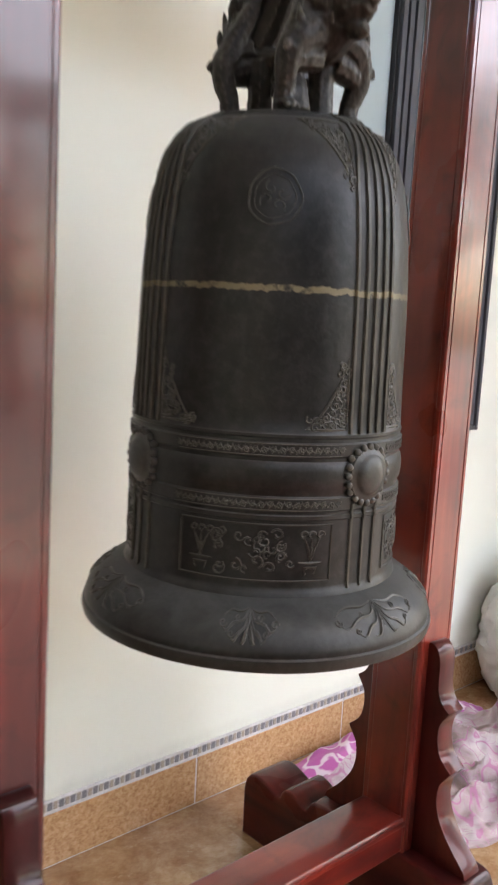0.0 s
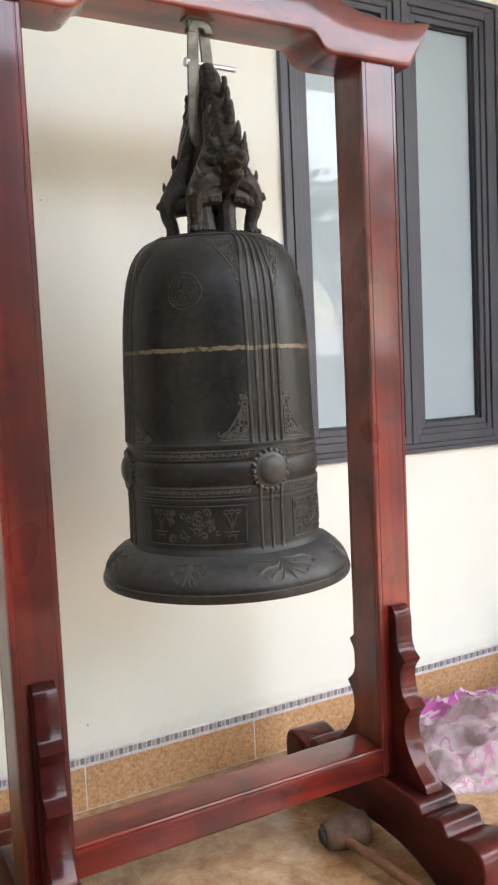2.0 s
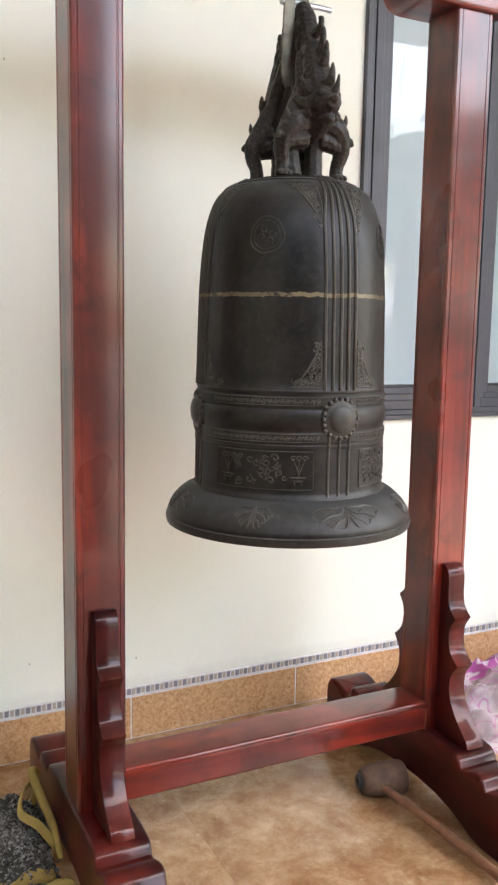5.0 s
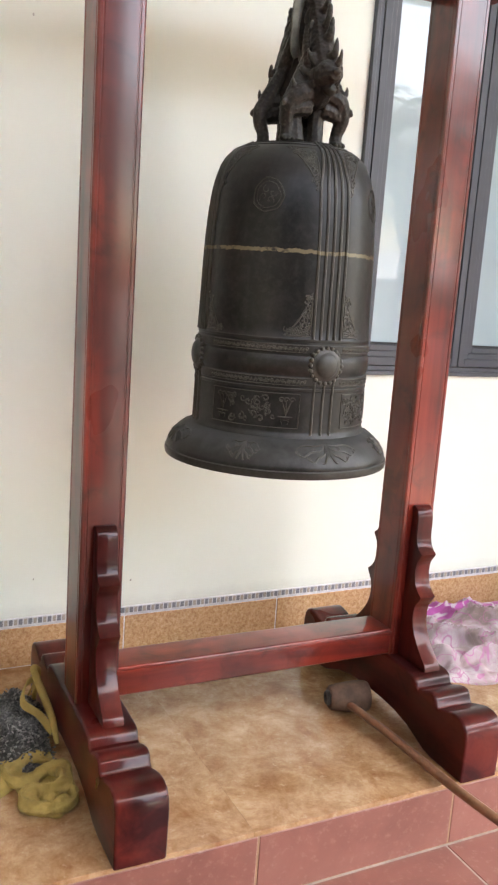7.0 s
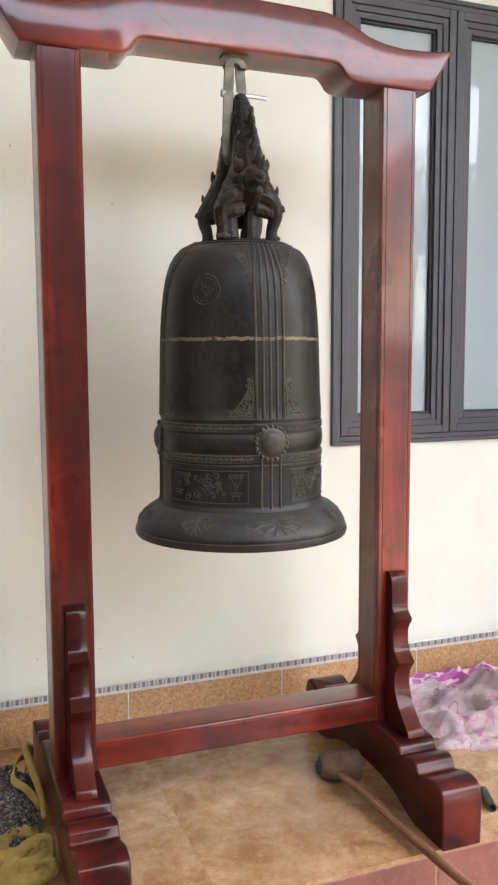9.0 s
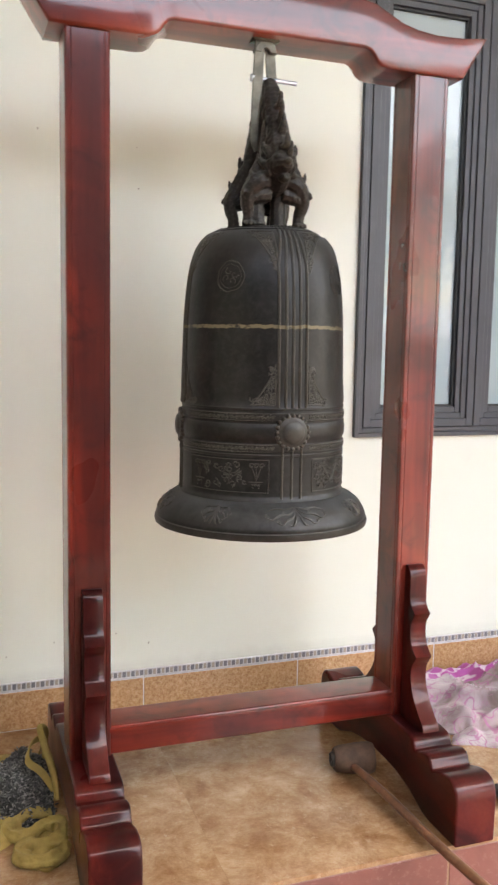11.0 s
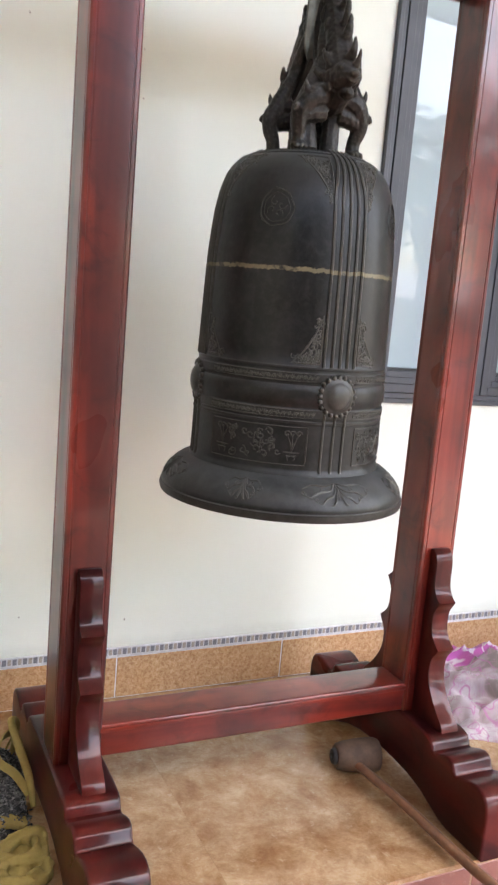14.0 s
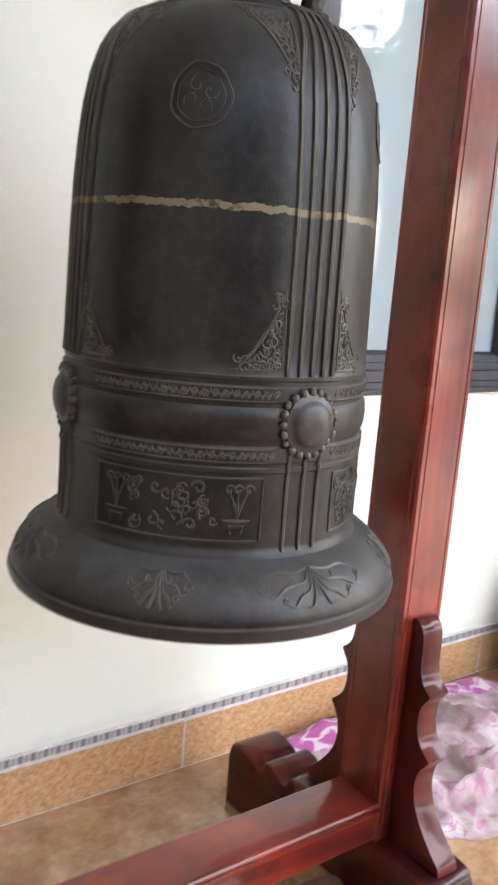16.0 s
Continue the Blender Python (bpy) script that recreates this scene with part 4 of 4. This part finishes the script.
def folded_rag(centre, path, wide, thick):
    """A rag dropped in loose flat folds along a winding line, melted into one cloth."""
    bm = bmesh.new()
    line = smooth_line([(centre[0] + x, centre[1] + y, z) for x, y, z in path], 8)
    n = len(line)
    rings = []
    for i, p in enumerate(line):
        d = (line[min(i + 1, n - 1)] - line[max(i - 1, 0)])
        d.z = 0
        d.normalize()
        side = Vector((-d.y, d.x, 0))
        w = wide * (0.85 + 0.25 * math.sin(i * 0.45)) * (0.55 if i in (0, n - 1) else 1.0)
        ring = []
        for k in range(18):
            a = 2 * math.pi * k / 18
            crease = 1 + 0.34 * math.sin(4 * a + 0.22 * i)
            q = p + side * w * math.cos(a) + Vector((0, 0, thick * crease * math.sin(a)))
            ring.append(bm.verts.new((q.x, q.y, max(q.z, 0.0015))))
        rings.append(ring)
    for a, b in zip(rings, rings[1:]):
        for k in range(18):
            bm.faces.new((a[k], a[(k + 1) % 18], b[(k + 1) % 18], b[k]))
    bm.faces.new(rings[0][::-1])
    bm.faces.new(rings[-1])
    merge(bm, cloth_heap((centre[0] + 0.008, centre[1] + 0.010, 0.0), (0.056, 0.090), 0.022, 71, 26.0, 0.22, fine=0.010, rings=26, steps=90, turn=0.5))
    ob = part("floor_cloth", bm, YELLOW, smooth=70)
    mod = ob.modifiers.new("melt", "REMESH")
    mod.mode, mod.voxel_size, mod.use_smooth_shade = "VOXEL", 0.0020, True
    soft = ob.modifiers.new("soften", "SMOOTH")
    soft.factor, soft.iterations = 0.5, 2
    tex = bpy.data.textures.new("creases", "CLOUDS")
    tex.noise_scale, tex.noise_depth = 0.022, 2
    dis = ob.modifiers.new("creases", "DISPLACE")
    dis.texture, dis.strength, dis.mid_level, dis.texture_coords = tex, 0.010, 0.5, "GLOBAL"
    return ob


RAG_LINE = [(0.052, 0.112, 0.026), (0.000, 0.108, 0.040), (-0.048, 0.086, 0.034), (-0.058, 0.054, 0.022), (-0.020, 0.040, 0.020), (0.030, 0.050, 0.036), (0.064, 0.030, 0.040), (0.060, -0.010, 0.032), (0.030, -0.022, 0.024), (-0.018, -0.014, 0.026), (-0.046, -0.034, 0.022), (-0.030, -0.066, 0.018), (0.012, -0.084, 0.016), (0.056, -0.066, 0.018), (0.066, -0.036, 0.020)]
tagged(folded_rag((1.208, 1.292), RAG_LINE, 0.025, 0.0150), "bunched mustard yellow cleaning cloth beside the stand's foot", "cloth", "cleaning cloths")
tagged(part("floor_cloth", cloth_heap((1.115, 1.74, 0), (0.135, 0.10), 0.030, 57, 20.0, 0.22, fine=0.012, turn=0.3), YELLOW, smooth=70), "folded mustard yellow cleaning cloth behind the grey rag", "cloth", "cleaning cloths")


def mop_cloth():
    """A chenille rag: a heap set with short fat tufts, and a yellow band over it."""
    thing = base_of("chenille_rag", (1.19, 1.50, 0), label="dark grey chenille rag with a yellow loop against the stand", category="rag")
    rnd = random.Random(9)
    core = cloth_heap((1.185, 1.530, 0.0), (0.098, 0.205), 0.135, 43, 12.0, 0.18, fine=0.010, rings=24, steps=72)
    spots = [v.co.copy() for v in core.verts if v.co.z > 0.012]
    part("core", core, MOP, thing, smooth=70)
    bm = bmesh.new()
    for _ in range(4200):
        p = rnd.choice(spots)
        d = Vector((rnd.uniform(-1, 1), rnd.uniform(-1, 1), rnd.uniform(0.2, 1.0))).normalized()
        e = Vector((rnd.uniform(-1, 1), rnd.uniform(-1, 1), rnd.uniform(-0.3, 0.3))).normalized()
        q = p + Vector((rnd.gauss(0, 0.003), rnd.gauss(0, 0.003), -0.002))
        size = rnd.uniform(0.0045, 0.0080)
        tube([q, q + d * size * 0.7, q + d * size + e * size * 0.35, q + d * size * 0.9 + e * size * 0.9, q + d * size * 0.3 + e * size * 1.1], [0.0014, 0.0020, 0.0020, 0.0018, 0.0008], 5, bm)
    tagged(part("fleece", bm, MOP, thing, "short dark grey chenille tufts", smooth=70), kind="stuff")
    loop = smooth_line([(1.252, 1.66, 0.075), (1.258, 1.60, 0.150), (1.222, 1.55, 0.165), (1.205, 1.50, 0.140), (1.238, 1.46, 0.122), (1.268, 1.44, 0.080)], 8)
    bm = bmesh.new()
    lean = Vector((0.45, 0.25, 0.86)) * 0.010
    thin = Vector((0.86, -0.1, -0.45)) * 0.0022
    band = [[bm.verts.new(p + s * lean + h * thin) for s, h in ((-1, -1), (1, -1), (1, 1), (-1, 1))] for p in loop]
    for r0, r1 in zip(band, band[1:]):
        for k in range(4):
            bm.faces.new((r0[k], r0[(k + 1) % 4], r1[(k + 1) % 4], r1[k]))
    bm.faces.new(band[0])
    bm.faces.new(band[-1][::-1])
    fold = smooth_line([(1.262, 1.64, 0.060), (1.264, 1.60, 0.170), (1.246, 1.57, 0.196), (1.256, 1.52, 0.160), (1.272, 1.46, 0.110), (1.276, 1.41, 0.060)], 8)
    tube(fold, [0.005, 0.010, 0.009, 0.011, 0.010, 0.006], 10, bm)
    part("loop", bm, YELLOW, thing, "mustard yellow hanging loop", smooth=70)


mop_cloth()


def plastic_bag():
    bm = bmesh.new()
    steps, rings = 72, 40
    rows = []
    for i in range(rings + 1):
        f = i / rings
        z = 0.002 + 0.50 * f
        r = 0.165 * (0.80 + 0.45 * math.sin(min(1, f * 1.25) * math.pi * 0.55)) * (1 - 0.62 * max(0, f - 0.55) / 0.45)
        rows.append([])
        for k in range(steps):
            a = 2 * math.pi * k / steps
            p = Vector((math.cos(a), math.sin(a), z * 4))
            rr = r * (1 + 0.30 * noise.noise(p * 1.3) + 0.16 * (1 - abs(noise.noise(p * 3.2))) ** 2 + 0.10 * (1 - abs(noise.noise(p * 7))) ** 2 - 0.1)
            rows[-1].append(bm.verts.new((3.615 + rr * math.cos(a), 1.785 + rr * math.sin(a), z + 0.02 * noise.noise(p * 2 + Vector((4, 0, 0))))))
    for a, b in zip(rows, rows[1:]):
        for k in range(steps):
            bm.faces.new((a[k], a[(k + 1) % steps], b[(k + 1) % steps], b[k]))
    bm.faces.new(rows[0][::-1])
    bm.faces.new(rows[-1])
    low = min(v.co.z for v in bm.verts)
    for v in bm.verts:
        v.co.z -= low
    ob = tagged(part("plastic_bag", bm, BAG, smooth=60), "full crumpled translucent white plastic bag in the corner", "bag")
    part("bag_handle", tube(smooth_line([(3.448, 1.735, 0.110), (3.428, 1.728, 0.085), (3.436, 1.730, 0.058), (3.462, 1.736, 0.062), (3.468, 1.740, 0.090)], 6), 0.006, 8), BAG, ob)


plastic_bag()


# ---- the yard, seen in the window panes ----
def frond_tree(x, y, height, seed, count=15, reach=1.5):
    rnd = random.Random(seed)
    thing = base_of("palm_tree", (x, y, LOW - 0.06), label="tall green palm in the yard", category="tree", group="yard palms")
    pts = [(x + 0.10 * math.sin(k), y + 0.08 * math.cos(1.3 * k), LOW - 0.06 + height * k / 8) for k in range(9)]
    part("trunk", tube(pts, [0.16, 0.12, 0.11, 0.10], 10), BARK, thing)
    top = Vector(pts[-1])
    bm = bmesh.new()
    for k in range(count):
        a = 2.4 * k + rnd.uniform(-0.3, 0.3)
        up = rnd.uniform(0.1, 0.9)
        d = Vector((math.cos(a), math.sin(a), 0))
        line = smooth_line([top, top + d * reach * 0.35 + Vector((0, 0, up * 0.7)), top + d * reach * 0.8 + Vector((0, 0, up * 0.5)), top + d * reach * 1.15 + Vector((0, 0, up * 0.2 - 0.8))], 7)
        tube(line, [0.02, 0.012, 0.005], 4, bm)
        side = Vector((-d.y, d.x, 0))
        for i, p in enumerate(line[2:-1]):
            long = 0.42 * math.sin(math.pi * (i + 1.5) / (len(line) - 1)) + 0.10
            for s in (-1, 1):
                w = d * 0.03
                tip = p + side * s * long + d * 0.16 + Vector((0, 0, -0.22 * long - 0.08))
                v = [bm.verts.new(c) for c in (p - w, p + w, tip)]
                bm.faces.new(v)
    part("crown", bm, LEAF, thing, smooth=0)


def leafy_tree(x, y, height, spread, seed):
    rnd = random.Random(seed)
    thing = base_of("leafy_tree", (x, y, LOW - 0.06), label="broad green tree in the yard", category="tree", group="yard trees")
    base = Vector((x, y, LOW - 0.06))
    bm = tube([base, base + Vector((0.05, 0, height * 0.3)), base + Vector((0, 0.1, height * 0.6))], [0.17, 0.13, 0.09], 10)
    tips = []
    for k in range(9):
        a = 2.4 * k
        tip = base + Vector((math.cos(a) * spread * rnd.uniform(0.5, 0.9), math.sin(a) * spread * rnd.uniform(0.5, 0.9), height * rnd.uniform(0.6, 1.0)))
        start = base + Vector((0, 0, height * rnd.uniform(0.35, 0.58)))
        tube([start, start.lerp(tip, 0.5) + Vector((0, 0, 0.2)), tip], [0.06, 0.04, 0.015], 6, bm)
        tips.append(tip)
    part("trunk", bm, BARK, thing)
    bm = bmesh.new()
    for _ in range(1500):
        c = rnd.choice(tips) + Vector((rnd.gauss(0, 0.38), rnd.gauss(0, 0.38), rnd.gauss(0, 0.30))) * spread * 0.6
        n = Vector((rnd.gauss(0, 1), rnd.gauss(0, 1), rnd.gauss(0, 1))).normalized()
        u = n.orthogonal().normalized() * rnd.uniform(0.07, 0.13)
        w = n.cross(u) * 0.5
        bm.faces.new([bm.verts.new(c + q) for q in (-u, w, u, -w)])
    part("crown", bm, LEAF, thing, smooth=0)


frond_tree(7.2, -5.2, 3.5, 3)
frond_tree(9.6, -7.4, 3.6, 4, 17, 1.9)
frond_tree(6.4, -9.0, 4.2, 5)
frond_tree(9.0, -4.2, 3.7, 11, 16, 1.6)
leafy_tree(11.6, -5.6, 4.9, 2.4, 6)
leafy_tree(9.4, -7.0, 4.6, 2.2, 16)
leafy_tree(8.0, -13.0, 5.2, 2.6, 7)
leafy_tree(3.2, -14.5, 5.0, 2.8, 8)


def yard_shed():
    thing = base_of("yard_shed", (12, -11, LOW - 0.06), label="low grey roofed shed across the yard", category="shed")
    g = LOW - 0.06
    part("wall", box(9.5, 15.5, -13.2, -11.2, g, g + 1.7), WHITE, thing, smooth=0)
    part("roof", prism([(-13.8, g + 2.5), (-10.6, g + 1.72), (-10.6, g + 1.80), (-13.8, g + 2.58)], 0, 9.0, 16.0), ROOF_METAL, thing, smooth=0)
    for k in range(3):
        part("window", box(10.2 + 1.8 * k, 11.2 + 1.8 * k, -11.21, -11.15, g + 0.7, g + 1.45, 0.01), FRAME_GREY, thing)


yard_shed()


# ---- tiles ----
JOINT, PITCH = 1.640 - 3 * 0.583, 0.583


def tile_mesh(name, sx, sy, sz, material, b=0.0015):
    return mesh_of(name, box(-sx / 2, sx / 2, -sy / 2, sy / 2, -sz / 2, sz / 2, b, 1), material, 0)


def lay(name, me, place, parent):
    ob = new(name, me)
    ob.location = place
    hold(ob, parent)
    return ob


floor_ob, wall_ob, pave_ob = bpy.data.objects["floor"], bpy.data.objects["wall_north"], bpy.data.objects["pavement"]
GAP = 0.0003
xs = [JOINT + PITCH * k for k in range(-2, 9)]
rows_y = [(EDGE_Y - 0.004, WALL_Y - 0.009)]
for y0, y1 in rows_y:
    me = tile_mesh("floor_tile", PITCH - GAP, y1 - y0 - GAP, 0.012, MARBLE, 0.0002)
    for x in xs:
        if X0 + 0.3 < x + PITCH / 2 < X1 + 0.3:
            lay("tile", me, (x + PITCH / 2, (y0 + y1) / 2, -0.006), floor_ob)
riser = tile_mesh("riser_tile", PITCH - 0.006, 0.012, -LOW - 0.018, RED)
for x in xs:
    if X0 + 0.3 < x + PITCH / 2 < X1 + 0.3:
        lay("riser_tile", riser, (x + PITCH / 2 + 0.015, EDGE_Y + 0.005, LOW / 2 - 0.008), floor_ob)
paving = tile_mesh("paving_tile", PITCH - 0.006, PITCH - 0.006, 0.012, RED)
for x in xs:
    for k in range(5):
        if X0 + 0.3 < x + PITCH / 2 < X1 + 0.3:
            lay("paving_tile", paving, (x + PITCH / 2 + 0.006, EDGE_Y - 0.004 - PITCH * (k + 0.5), LOW - 0.006), pave_ob)

# skirting: ochre tiles below a white border strip set with small blue and beige chips
SK, BORDER = 0.136, 0.167
structure(part("skirting", box(X0, X1, WALL_Y - 0.0105, WALL_Y - 0.0005, 0.0, BORDER - 0.002), BORDER_WHITE, smooth=0), "ochre tiled skirting with a blue chequered border strip", "skirting")
skirt = bpy.data.objects["skirting"]
me_tile = tile_mesh("skirting_tile", PITCH - 0.004, 0.008, SK - 0.004, OCHRE)
me_strip = tile_mesh("border_strip", PITCH - 0.003, 0.007, BORDER - SK - 0.001, BORDER_WHITE)
chip_w = PITCH / 38
me_blue = tile_mesh("blue_chip", chip_w * 0.78, 0.003, 0.0185, CHIP_BLUE, 0)
me_beige = tile_mesh("beige_chip", chip_w * 0.66, 0.003, 0.0185, CHIP_BEIGE, 0)
for x in xs:
    if not X0 + 0.3 < x + PITCH / 2 < X1 + 0.3:
        continue
    lay("skirting_tile", me_tile, (x + PITCH / 2, WALL_Y - 0.008, SK / 2), skirt)
    strip = lay("border_strip", me_strip, (x + PITCH / 2, WALL_Y - 0.008, (SK + BORDER) / 2), skirt)
    if x + PITCH / 2 < 0.2:
        continue
    for k in range(38):
        b = lay("chip", me_blue if k % 2 else me_beige, (x + chip_w * (k + 0.5), WALL_Y - 0.0122, SK + 0.0185), skirt)

# small holes and specks in the plaster
rnd = random.Random(12)
for x, z in ((1.660, 0.256), (1.62, 1.80), (1.615, 1.93), (1.30, 1.96), (1.02, 1.30), (1.05, 1.29), (1.545, 0.30), (2.12, 0.72), (1.335, 0.29), (1.18, 0.255)):
    part("plaster_hole", ball((x, WALL_Y - 0.0005, z), rnd.uniform(0.0020, 0.0036), None, (1, 0.25, rnd.uniform(0.8, 1.9)), 8, 6), PIT, wall_ob)
